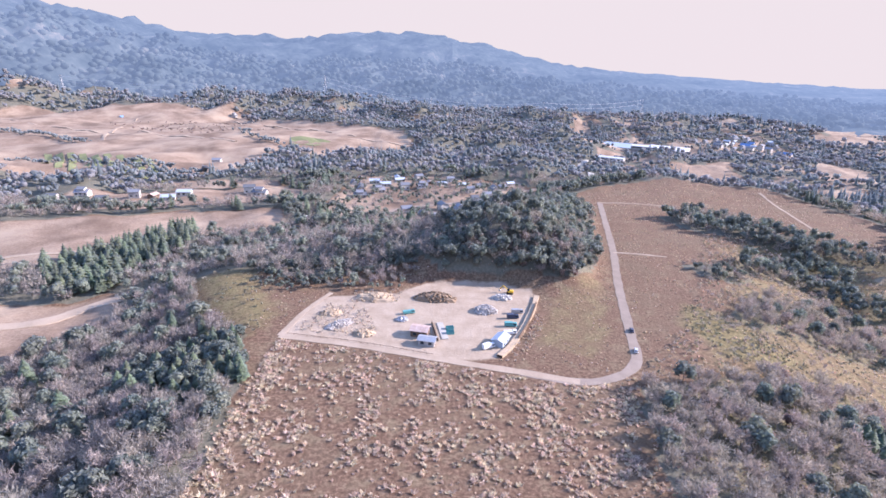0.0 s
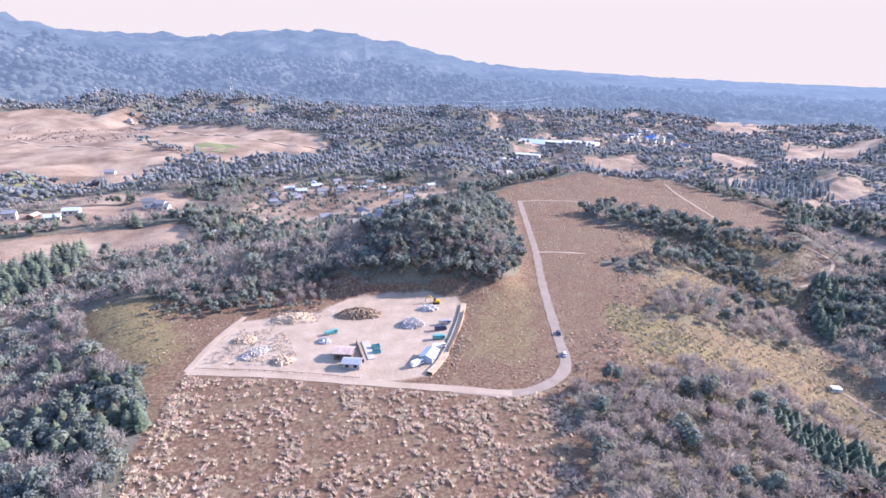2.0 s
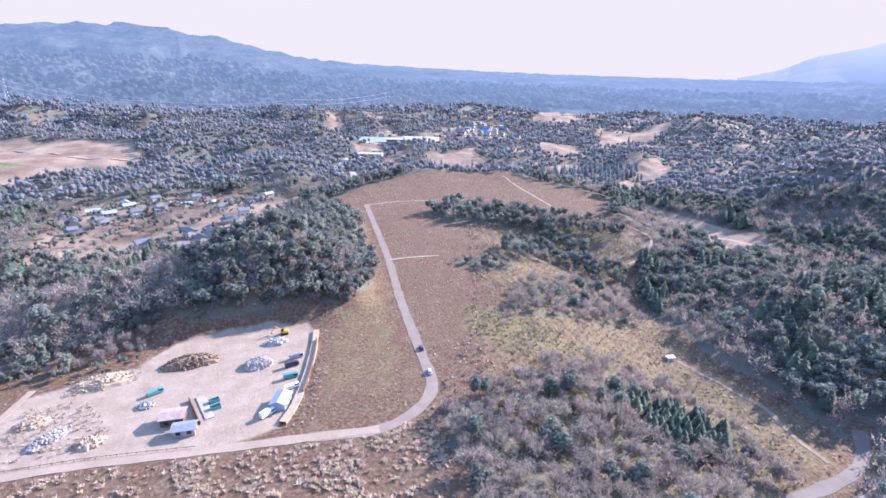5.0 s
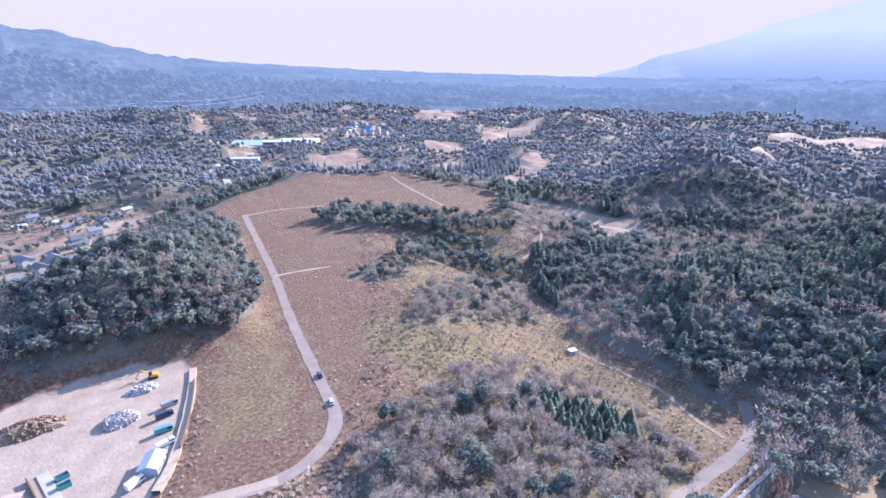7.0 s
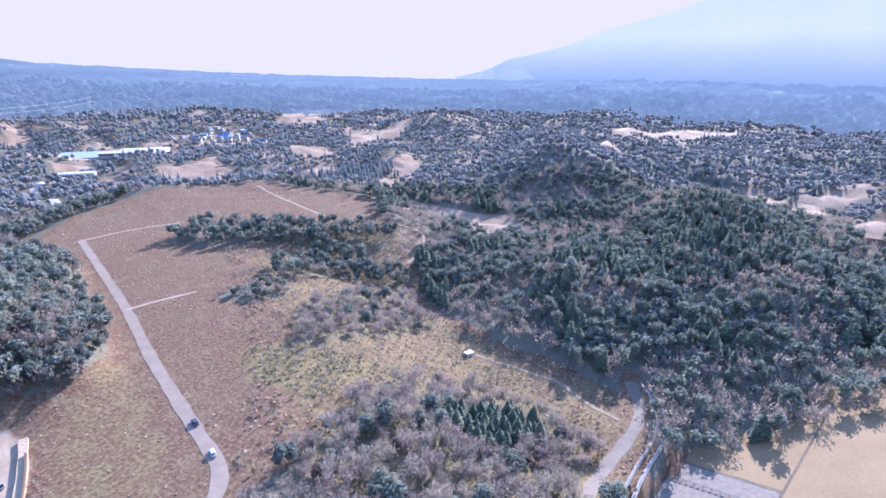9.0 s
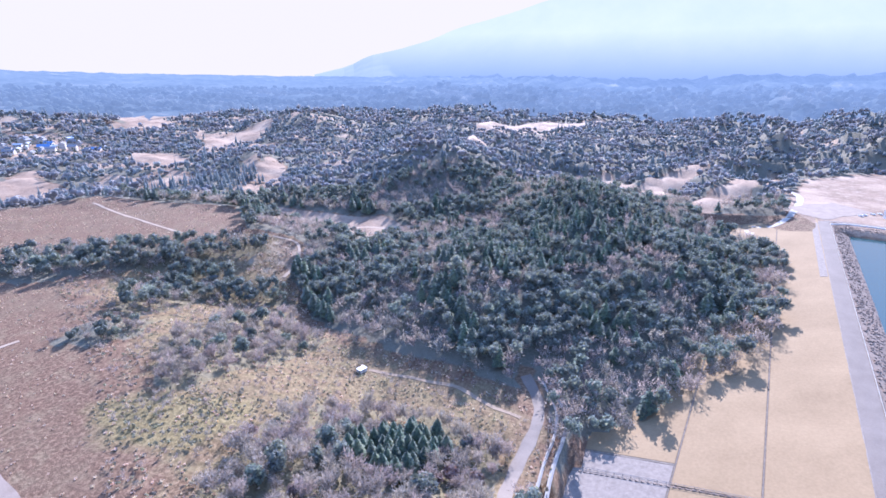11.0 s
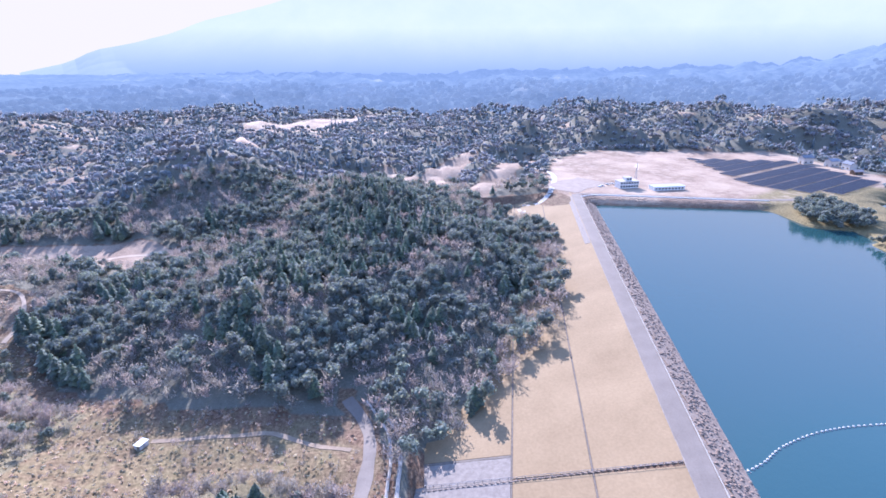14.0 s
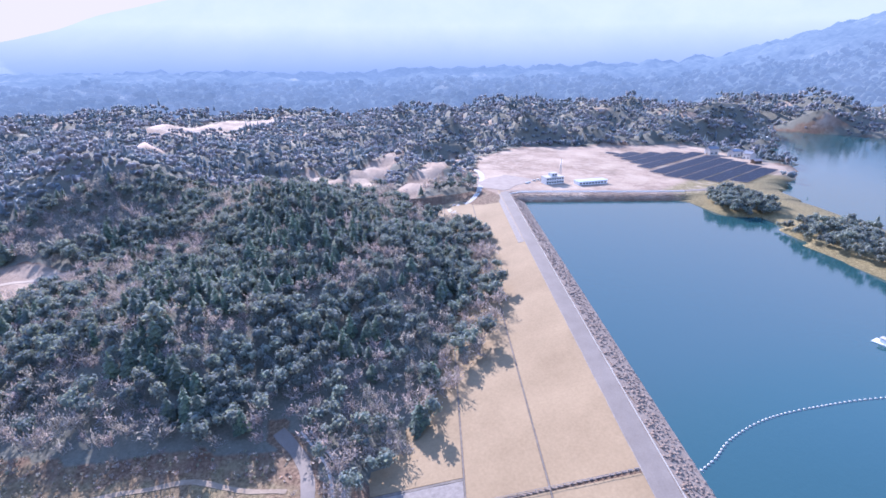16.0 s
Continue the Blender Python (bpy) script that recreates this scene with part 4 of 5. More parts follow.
slab("dam_slope", 10, 388, -55.0, -29.2, M_LAWN, 0.16, lawn_label, "lawn")
slab("dam_slope", 22, 388, -89.0, -55.8, M_LAWN, 0.16, lawn_label, "lawn")
slab("dam_slope", -45, 8.6, -28.4, -0.6, M_LAWN, 0.16, lawn_label, "lawn", 14)
slab("dam_slope", -45, 8.6, -55.0, -29.2, M_LAWN, 0.16, lawn_label, "lawn", 14)
slab("dam_toe", -45, 20.5, -89.0, -55.8, M_COBBLE, 0.2, "pale rubble at the foot of the dam", "rubble", 20)
for dn in (-28.8, -55.4):
    slab("drain", -45, 388, dn - 0.25, dn + 0.25, M_JOINT, 0.1, "dark drain channel across the dam slope", "drain", 40, 1)
slab("drain", 20.6, 21.7, -89, -55.6, M_JOINT, 0.24, "dark drain channel down the dam slope", "drain", 2, 8)
slab("dam_crest", -45, 374, -0.4, 7.6, M_CREST, 0.14, "grey asphalt road on the dam crest", "road", 80, 3)
slab("dam_kerb", -45, 374, -0.75, -0.4, M_COBBLE, 0.2, "worn concrete kerb of the crest road", "kerb", 60, 1)
slab("gravel_strip", 230, 372, -5.2, -1.2, M_COBBLE, 0.3, "whitish gravel strip below the crest", "gravel", 40, 2)
slab("riprap_bed", -45, 384, 8.4, 24, M_RIPRAP, 0.1, "brown stone facing above the waterline", "riprap", 80, 6)
bm = bmesh.new()
for i in range(-8, 75):
    a, b_ = on_dam(i * 5.0, 7.9), on_dam(i * 5.0 + 4.96, 7.9)
    vs = []
    for p in (a, b_):
        for s in (-0.11, 0.11):
            for h in (-0.3, 0.55):
                vs.append(bm.verts.new((p[0] + CREST_N[0] * s, p[1] + CREST_N[1] * s, p[2] + h)))
    for f in ((0, 1, 5, 4), (2, 6, 7, 3), (1, 3, 7, 5), (0, 4, 6, 2), (0, 2, 3, 1), (4, 5, 7, 6)):
        bm.faces.new([vs[q] for q in f])
tagged(part("parapet", bm, M_CONCRETE), "low pale concrete parapet along the dam crest", "parapet", kind="structure")

# crest road of the second bank, turning the corner
ribbon("bank_road", [on_dam(366, 3.6)[:2], (552, -57), (556, -72), (549, -110), (537, -170), (525, -235), (528, -300)], 6.5, M_CREST, 0.2, "grey road on the reservoir bank", gap=6)
ribbon("bank_parapet", [on_dam(372, 7.9)[:2], (548, -68), (550, -76), (544, -112), (532, -172), (521, -232)], 0.5, M_WHITE, 0.8, "low white parapet on the reservoir bank", "parapet", gap=6, thick=0.2)

# stones of the facing
r = np.random.default_rng(5)
stones = []
for q in range(6):
    stones.append((ICO_V * r.uniform(0.6, 1.1, (12, 1)) * [0.75, 0.6, 0.42], ICO_F))
k = 3800
du, dn = r.uniform(-40, 384, k), 9 + 13.5 * r.uniform(0, 1, k) ** 0.8
P_ = CREST_A + du[:, None] * CREST_U + dn[:, None] * CREST_N
stand("riprap", stones, P_[:, 0], P_[:, 1], r.uniform(0.6, 1.5, k), M_STONE, "rough brown riprap stones along the waterline", "stones", seed=6)
k = 1500
t_ = r.uniform(0, 1, k)
bank = np.array((547, -75.0)) + t_[:, None] * np.array((-33, -155.0)) + r.uniform(-13, 1, k)[:, None] * np.array((0.98, -0.2))
stand("riprap", stones, bank[:, 0], bank[:, 1], r.uniform(0.4, 1.0, k), M_STONE, "brown stones on the far reservoir bank", "stones", seed=8)
k = 500
du, dn = r.uniform(-5, 384, k), 19.3 + r.uniform(0, 1.8, k)
P_ = CREST_A + du[:, None] * CREST_U + dn[:, None] * CREST_N
near = np.exp(-((du - 12) / 8) ** 2) * 0.8
stand("riprap", stones, P_[:, 0], P_[:, 1], r.uniform(0.5, 0.9, k) + near, M_COBBLE, "bleached pale stones at the waterline", "stones", seed=9)

# stairs with a railing down the slope
stair = tagged(new("stairway"), "concrete stairs with a dark railing down the dam", "stairs")
bm = bmesh.new()
for i in range(44):
    dn = -1.5 - i * 2.0
    a, b_ = on_dam(10.5 - dn * -0.03, dn), on_dam(10.5, dn - 2.0)
    c = Vector(a)
    m_ = Matrix.Translation((c.x, c.y, c.z + 0.12)) @ Matrix.Rotation(math.atan2(CREST_U[1], CREST_U[0]), 4, "Z") @ Matrix.Diagonal((0.6, 2.0, 0.4, 1))
    bmesh.ops.create_cube(bm, size=1, matrix=m_)
part("steps", bm, M_RIPRAP, stair)
for i in range(30):
    bm = bmesh.new()
    a = on_dam(9.6, -1.5 - i * 2.9)
    rod(bm, (a[0], a[1], a[2] - 0.2), (a[0], a[1], a[2] + 1.3), 0.09, sides=5)
    part("post", bm, M_RAIL, stair)
for h in (0.6, 1.25):
    bm = bmesh.new()
    a, b_ = on_dam(9.6, -1.5), on_dam(9.6, -85.6)
    rod(bm, (a[0], a[1], a[2] + h), (b_[0], b_[1], b_[2] + h), 0.07, sides=5)
    part("rail", bm, M_RAIL, stair)

# channel between the service road and the dam
for off, high in ((0.0, 0.9), (3.6, 1.1)):
    line = smooth_line([(250, 117 - off), (232, 107.5 - off), (215, 104.5 - off), (196, 105 - off), (160, 103 - off)], 5)
    bm = bmesh.new()
    for a, b_ in zip(line, line[1:]):
        za = max(ground_z(*a), ground_z(*b_))
        rod(bm, (a[0], a[1], za + high / 2 - 0.3), (b_[0], b_[1], za + high / 2 - 0.3), high / 1.5, sides=4)
    tagged(part("channel_wall", bm, M_CONCRETE), "weathered concrete wall of a drainage channel", "wall", kind="structure")

# floating boom
boom = smooth_line([(190, -14), (194, -22), (201, -33), (208, -52), (211, -75), (211, -110), (204, -150), (190, -185)], 2.1)
M_FLOAT = mat("pale_float", (0.34, 0.33, 0.3), (0.5, 0.49, 0.46), 2.0, 0.5)
first = None
for i, p in enumerate(boom):
    if first is None:
        first = tagged(new("buoy"), "pale plastic float of a boom on the water", "buoy", "floats of the boom")
        bm = bmesh.new()
        bmesh.ops.create_uvsphere(bm, u_segments=10, v_segments=6, radius=0.46, matrix=Matrix.Diagonal((1.25, 1, 0.8, 1)))
        part("float", bm, M_FLOAT, first)
        bm = bmesh.new()
        rod(bm, (-1.1, 0, -0.05), (1.1, 0, -0.05), 0.07, sides=5)
        part("link", bm, M_RAIL, first)
        first.matrix_basis = pose(p[0], p[1], LAKE_Z + 0.1)
    else:
        d = p - boom[i - 1]
        copy_thing(first, pose(p[0], p[1], LAKE_Z + 0.1, 0, 0, math.degrees(math.atan2(d[1], d[0]))))
raft = tagged(new("raft"), "small white work raft moored on the reservoir", "raft")
bm = bmesh.new()
box(bm, -4, -2.5, -0.4, 4, 2.5, 0.5, 0.12)
part("deck", bm, M_WHITE, raft)
bm = bmesh.new()
box(bm, -2.5, -1.5, 0.5, 1.5, 1.5, 2.6, 0.1)
part("cabin", bm, M_WHITE, raft)
bm = bmesh.new()
box(bm, -2.7, -1.7, 2.6, 1.7, 1.7, 2.8)
part("roof", bm, M_CONCRETE, raft)
raft.matrix_basis = pose(246, -149, LAKE_Z, 0, 0, 20)

# ---- buildings and vehicles ----
M_WALL = mat("plaster_wall", (0.36, 0.34, 0.32), (0.52, 0.5, 0.47), 0.6, vary=0.25)
M_TILE = mat("grey_roof_tiles", (0.12, 0.13, 0.15), (0.22, 0.23, 0.25), 1.5, 0.45, vary=0.3)
M_BLUE = mat("blue_roof_sheet", (0.1, 0.2, 0.38), (0.16, 0.28, 0.5), 0.8, 0.4)
M_RUSTY = mat("rusty_roof_sheet", (0.3, 0.2, 0.16), (0.52, 0.42, 0.38), 0.5, 0.6)
M_PALE = mat("pale_blue_sheet", (0.34, 0.4, 0.47), (0.44, 0.5, 0.57), 0.4, 0.4, bump=0.05)
M_TEAL = mat("teal_paint", (0.07, 0.24, 0.25), (0.13, 0.34, 0.34), 0.7, 0.5, bump=0.03)
M_GLASS = mat("dark_glass", (0.02, 0.03, 0.04), (0.05, 0.06, 0.07), 1.0, 0.1, bump=0)
M_TYRE = mat("tyre_rubber", (0.02, 0.02, 0.02), (0.04, 0.04, 0.04), 3.0)
M_SILVER = mat("silver_paint", (0.45, 0.46, 0.48), (0.6, 0.61, 0.63), 0.8, 0.3, 0.3, bump=0)
M_DARKCAR = mat("dark_paint", (0.04, 0.05, 0.08), (0.08, 0.09, 0.13), 0.8, 0.3, bump=0)
M_YELLOW = mat("machine_yellow", (0.5, 0.3, 0.03), (0.62, 0.4, 0.05), 1.0, 0.5)
M_STEEL = mat("grey_steel", (0.3, 0.31, 0.33), (0.45, 0.46, 0.48), 1.0, 0.5, 0.5)
M_TRIM = mat("brown_timber", (0.1, 0.07, 0.05), (0.2, 0.14, 0.1), 2.0)


def gable(bm, x0, y0, x1, y1, z, rise, over=0.6, thick=0.18):
    """Two roof slopes over a rectangle, ridge along x."""
    ym = (y0 + y1) / 2
    for side in (-1, 1):
        e = y0 - over if side < 0 else y1 + over
        drop = rise * over / (abs(y1 - y0) / 2)
        pts = [(x0 - over, e, z - drop), (x1 + over, e, z - drop), (x1 + over, ym, z + rise), (x0 - over, ym, z + rise)]
        lo = [bm.verts.new(p) for p in pts]
        hi = [bm.verts.new((p[0], p[1], p[2] + thick)) for p in pts]
        bm.faces.new(hi if side < 0 else hi[::-1])
        bm.faces.new(lo[::-1] if side < 0 else lo)
        for i in range(4):
            j = (i + 1) % 4
            bm.faces.new((lo[i], lo[j], hi[j], hi[i]))
    return bm


def gable_wall(bm, x0, y0, x1, y1, z, rise):
    ym = (y0 + y1) / 2
    for x in (x0, x1):
        v = [bm.verts.new(p) for p in ((x, y0, z), (x, y1, z), (x, ym, z + rise))]
        bm.faces.new(v)
    return bm


def house(name, w, d, h, rise, roof, wall, label, category="house", upper=False):
    root = tagged(new(name), label, category, "houses of the village")
    bm = bmesh.new()
    box(bm, -w / 2, -d / 2, -1.0, w / 2, d / 2, h)
    gable_wall(bm, -w / 2, -d / 2, w / 2, d / 2, h, rise)
    part("wall", bm, wall, root)
    part("roof", gable(bmesh.new(), -w / 2, -d / 2, w / 2, d / 2, h, rise), roof, root)
    for side in (-1, 1):
        for i in range(max(2, int(w / 3.2))):
            x = -w / 2 + (i + 0.5) * w / max(2, int(w / 3.2))
            bm = bmesh.new()
            box(bm, x - 0.75, side * d / 2 - 0.05, 0.9, x + 0.75, side * d / 2 + 0.05, 2.2)
            part("window", bm, M_GLASS, root)
    bm = bmesh.new()
    box(bm, w / 2 - 0.04, -0.5, 0, w / 2 + 0.06, 0.5, 2.0)
    part("door", bm, M_TRIM, root)
    if upper:
        bm = bmesh.new()
        box(bm, -w * 0.3, -d * 0.35, h, w * 0.25, d * 0.35, h + 2.6)
        gable_wall(bm, -w * 0.3, -d * 0.35, w * 0.25, d * 0.35, h + 2.6, rise * 0.7)
        part("upper_storey", bm, wall, root)
        part("upper_roof", gable(bmesh.new(), -w * 0.3, -d * 0.35, w * 0.25, d * 0.35, h + 2.6, rise * 0.7, 0.5), roof, root)
    return root


HOUSES = [house("house", 11, 7.5, 3.0, 2.2, M_TILE, M_WALL, "white-walled village house with a grey tiled roof", upper=True),
          house("house", 9, 7, 5.4, 1.8, M_TILE, M_WALL, "two-storey pale house with a dark tiled roof"),
          house("house", 13, 8, 3.0, 2.6, M_BLUE, M_WALL, "low village house with a blue sheet roof"),
          house("barn", 10, 6, 3.2, 1.4, M_PALE, M_WALL, "farm shed with a pale sheet roof"),
          house("barn", 8, 5, 2.8, 1.2, M_RUSTY, M_TRIM, "old timber shed with a rusty roof")]
PLACED = set()


def settle(kinds, spots, seed, turn=20, size=(0.9, 1.15)):
    r = np.random.default_rng(seed)
    for x, y in spots:
        first = kinds[int(r.choice(len(kinds), p=[0.36, 0.28, 0.08, 0.16, 0.12]))]
        p = pose(x, y, ground_z(x, y), 0, 0, turn + r.choice([0, 90]) + r.normal(0, 8)) @ Matrix.Scale(r.uniform(*size), 4)
        if first not in PLACED:
            PLACED.add(first)
            first.matrix_basis = p
        else:
            copy_thing(first, Matrix()).matrix_basis = p


settle(HOUSES, [(-95, 622), (-76, 600), (-62, 588), (-48, 612), (-26, 628), (-12, 604), (12, 622), (33, 560), (50, 542), (-30, 482), (-14, 468), (4, 494), (20, 488), (-88, 575), (-66, 560),
                (-84, 545), (-40, 585), (-20, 585), (2, 600), (24, 596), (46, 600), (60, 572), (70, 590), (36, 520), (12, 470), (-2, 455), (-100, 600), (-52, 626), (82, 612), (30, 480)], 51)
settle(HOUSES, [(-368, 488), (-338, 474), (-318, 484), (-296, 500), (-281, 505), (-262, 498), (-250, 506), (-350, 505), (-195, 530), (-182, 524), (-735, 1216), (-509, 1298), (-300, 700)], 52, 5, (1.0, 1.5))
r = np.random.default_rng(53)
spots = []
while len(spots) < 30:
    a, b_ = r.uniform(480, 700), r.uniform(890, 1150)
    if within(np.array([a]), np.array([b_]), VILLAGE_FAR)[0] and all(math.hypot(a - c, b_ - d) > 16 for c, d in spots):
        spots.append((a, b_))
settle(HOUSES, spots, 54, 35, (1.0, 1.4))
r = np.random.default_rng(55)
x, y, _ = scatter(VILLAGE, 8.0, 56)
x2, y2, _ = scatter(VILLAGE_FAR, 11, 57)
ok = seg_dist(x, y, ROADS["village"]) > 6
x, y = np.concatenate([x[ok], x2]), np.concatenate([y[ok], y2])
s = r.uniform(0, 1, len(x))
stand("woods", MID["green"], x[s < 0.55], y[s < 0.55], r.uniform(0.35, 0.85, (s < 0.55).sum()), M_GREEN, "garden evergreens between the village houses", seed=58)
stand("woods", MID["bare"], x[s > 0.7], y[s > 0.7], r.uniform(0.4, 0.8, (s > 0.7).sum()), M_BARE, "bare garden trees between the village houses", seed=59)


def hall(name, w, d, h, bays, roof, label):
    """A works hall with a row of shallow gables and a band of windows."""
    root = tagged(new(name), label, "factory", "halls of the factory")
    bm = bmesh.new()
    box(bm, -w / 2, -d / 2, -3, w / 2, d / 2, h)
    part("wall", bm, M_WALL, root)
    for i in range(bays):
        y0, y1 = -d / 2 + d * i / bays, -d / 2 + d * (i + 1) / bays
        part("roof", gable(bmesh.new(), -w / 2, y0, w / 2, y1, h, 1.6, 0.05, 0.2), roof, root)
    bm = bmesh.new()
    box(bm, -w / 2 + 2, -d / 2 - 0.08, h - 3, w / 2 - 2, -d / 2 + 0.05, h - 1.6)
    part("window_band", bm, M_GLASS, root)
    return root


M_FLAT = mat("pale_roof_deck", (0.6, 0.6, 0.6), (0.75, 0.75, 0.74), 0.05, 0.5)
for (x, y, w, d, h, bays, roof, label) in ((330, 945, 90, 60, 8, 5, M_PALE, "factory hall with a pale blue ribbed roof"), (410, 965, 70, 60, 9, 4, M_FLAT, "long factory hall with a white roof"),
                                          (350, 892, 60, 14, 5, 1, M_FLAT, "low white factory annexe"), (258, 800, 38, 10, 5, 1, M_FLAT, "white storehouse by the hill road")):
    hall("factory_hall", w, d, h, bays, roof, label).matrix_basis = pose(x, y, ground_z(x, y), 0, 0, -32)


def car(name, paint, label, length=4.2, high=1.5, box_body=0.0):
    root = tagged(new(name), label, "truck" if box_body else "car")
    bm = bmesh.new()
    box(bm, -length / 2, -0.84, 0.32, length / 2, 0.84, 0.88, 0.12)
    part("body", bm, paint, root)
    bm = bmesh.new()
    cab = (length * 0.18, length * 0.46) if box_body else (-length * 0.36, length * 0.2)
    box(bm, cab[0], -0.76, 0.86, cab[1], 0.76, high + box_body * 0.2, 0.16)
    part("cabin", bm, paint, root)
    bm = bmesh.new()
    box(bm, cab[0] + 0.12, -0.78, 1.0, cab[1] - 0.12, 0.78, high - 0.12, 0.05)
    part("side_windows", bm, M_GLASS, root)
    bm = bmesh.new()
    box(bm, cab[0] - 0.03, -0.62, 1.02, cab[1] + 0.03, 0.62, high - 0.12, 0.05)
    part("windscreen", bm, M_GLASS, root)
    if box_body:
        bm = bmesh.new()
        box(bm, -length / 2, -0.9, 0.88, length * 0.14, 0.9, 1.3 + box_body)
        part("load_bed", bm, paint, root)
    for x in (-length * 0.31, length * 0.31):
        for y in (-0.8, 0.8):
            bm = bmesh.new()
            rod(bm, (x, y - 0.1, 0.32), (x, y + 0.1, 0.32), 0.32, sides=12)
            wheel = part("wheel", bm, M_TYRE, root)
            bm = bmesh.new()
            rod(bm, (x, y * 1.13 - 0.02, 0.32), (x, y * 1.13 + 0.02, 0.32), 0.18, sides=8)
            part("rim", bm, M_SILVER, wheel)
    return root


def put(ob, x, y, turn=0.0, lift=0.0):
    ob.matrix_basis = pose(x, y, ground_z(x, y) + lift, 0, 0, turn)
    return ob


put(car("car", M_DARKCAR, "dark car on the country road"), 95.0, 228, 78, 0.12)
put(car("car", M_SILVER, "silver car on the country road"), 90.5, 209, 72, 0.12)
for x, y, turn, paint, label, size in ((40, 238, 5, M_DARKCAR, "dark truck parked at the yard edge", 1.2), (38.0, 229.5, 0, M_TEAL, "teal truck parked at the yard edge", 1.0), (43, 244, 8, M_STEEL, "grey truck parked at the yard edge", 1.0),
                                       (26, 208.5, 30, M_WHITE, "white van beside the site office", 1.2), (37, 222, 10, M_WHITE, "white pickup behind the site office", 0.4), (-11, 240, 20, M_TEAL, "teal pickup beside the old sheds", 0.5),
                                       (-113, 443, 15, M_WHITE, "white lorry on the village road", 1.6)):
    put(car("truck", paint, label, 6.0, 1.9, size), x, y, turn)
for x, y in ((586, -92), (590, -96), (596, -104), (600, -110)):
    put(car("car", M_WHITE, "white car parked near the control building"), x, y, 40)

# site office, old sheds and stores in the yard
office = house("site_office", 7.5, 5.2, 2.8, 1.1, M_PALE, M_PALE, "pale blue prefabricated site office in the yard", "office")
put(office, 31.5, 213, 62)
old = house("old_shed", 7.5, 6, 3.2, 0.8, M_RUSTY, M_TRIM, "old timber shed with a rust-streaked roof", "shed")
put(old, -4.5, 219, -12)
old = house("old_shed", 7, 4.5, 2.8, 0.7, M_STEEL, M_STEEL, "small grey sheet-metal shed", "shed")
put(old, -1, 210.5, -12)
slabs = tagged(new("concrete_apron"), "white concrete slab beside the old sheds", "slab")
bm = bmesh.new()
box(bm, -1.6, -8, -0.3, 1.6, 8, 0.35, 0.08)
part("slab", bm, M_CONCRETE, slabs)
put(slabs, 5.6, 223, 10)


def container(label):
    root = tagged(new("skip_container"), label, "container", "containers in the yard")
    bm = bmesh.new()
    for w in ((-1.8, -0.95, 0, 1.8, -0.85, 1.4), (-1.8, 0.85, 0, 1.8, 0.95, 1.4), (-1.8, -0.85, 0, -1.7, 0.85, 1.4), (1.7, -0.85, 0, 1.8, 0.85, 1.4), (-1.7, -0.85, 0, 1.7, 0.85, 0.12)):
        box(bm, *w)
    part("shell", bm, M_TEAL, root)
    for i in range(5):
        for side in (-1, 1):
            bm = bmesh.new()
            box(bm, -1.5 + i * 0.75 - 0.06, side * 0.95 - 0.05, 0.05, -1.5 + i * 0.75 + 0.06, side * 0.95 + 0.05, 1.35)
            part("rib", bm, M_TEAL, root)
    return root


put(container("open teal steel skip in the yard"), 9.2, 220.5, 10)
put(container("open teal steel skip in the yard"), 9.0, 225.0, 14)


def heap(name, x, y, rx, ry, high, material, bits, bit, label, seed, turn=0):
    """A heap: a lumpy mound with loose pieces on it."""
    r = np.random.default_rng(seed)
    k, rings = 20, 6
    vs = [(0, 0, high)]
    for j in range(1, rings + 1):
        f = j / rings
        for i in range(k):
            a = i / k * 6.283
            w = 1 + 0.13 * math.sin(3 * a + seed) + 0.08 * math.sin(7 * a)
            vs.append((rx * f * w * math.cos(a), ry * f * w * math.sin(a), high * (1 - f ** 2.2) + r.normal(0, 0.1 * high) * (f < 1) - (0.3 if j == rings else 0)))
    fs = [(0, 1 + i, 1 + (i + 1) % k) for i in range(k)]
    for j in range(rings - 1):
        for i in range(k):
            a, b_ = 1 + j * k + i, 1 + j * k + (i + 1) % k
            fs.append((a, a + k, b_ + k, b_))
    root = tagged(new(name), label, "heap")
    mesh_ob("mound", vs, fs, material, root)
    bm = bmesh.new()
    for _ in range(bits):
        a, f = r.uniform(0, 6.283), r.uniform(0, 1) ** 0.5
        c = Vector((rx * f * math.cos(a), ry * f * math.sin(a), high * (1 - f ** 2.2) + 0.05))
        m_ = Matrix.Translation(c) @ Euler(r.uniform(0, 3, 3)).to_matrix().to_4x4() @ Matrix.Diagonal((*(r.uniform(0.3, 1.0, 3) * bit), 1))
        bmesh.ops.create_cube(bm, size=1, matrix=m_)
    part("debris", bm, material, root)["kind"] = "stuff"
    put(root, x, y, turn)


M_SCRAP = mat("pale_scrap", (0.24, 0.22, 0.2), (0.5, 0.46, 0.43), 1.5, 0.6)
M_WOODY = mat("cut_brushwood", (0.16, 0.11, 0.075), (0.3, 0.22, 0.15), 1.2)
M_STRAW = mat("straw_mound", (0.32, 0.24, 0.16), (0.5, 0.39, 0.28), 0.8)
heap("scrap_heap", 27, 245, 6, 4.5, 2.6, M_SCRAP, 130, 1.4, "heap of pale scrap and rubble in the yard", 1)
heap("timber_heap", 37, 261, 5.5, 3, 1.6, M_WALL, 60, 1.6, "heap of pale boards and timber", 2)
heap("brush_heap", 1.5, 258.5, 11.5, 5.5, 3.2, M_WOODY, 160, 1.2, "long oval heap of brown brushwood", 3, -4)
heap("earth_heap", -30, 257, 11, 6, 2.6, M_STRAW, 80, 1.0, "grassy earth mound in the yard", 4)
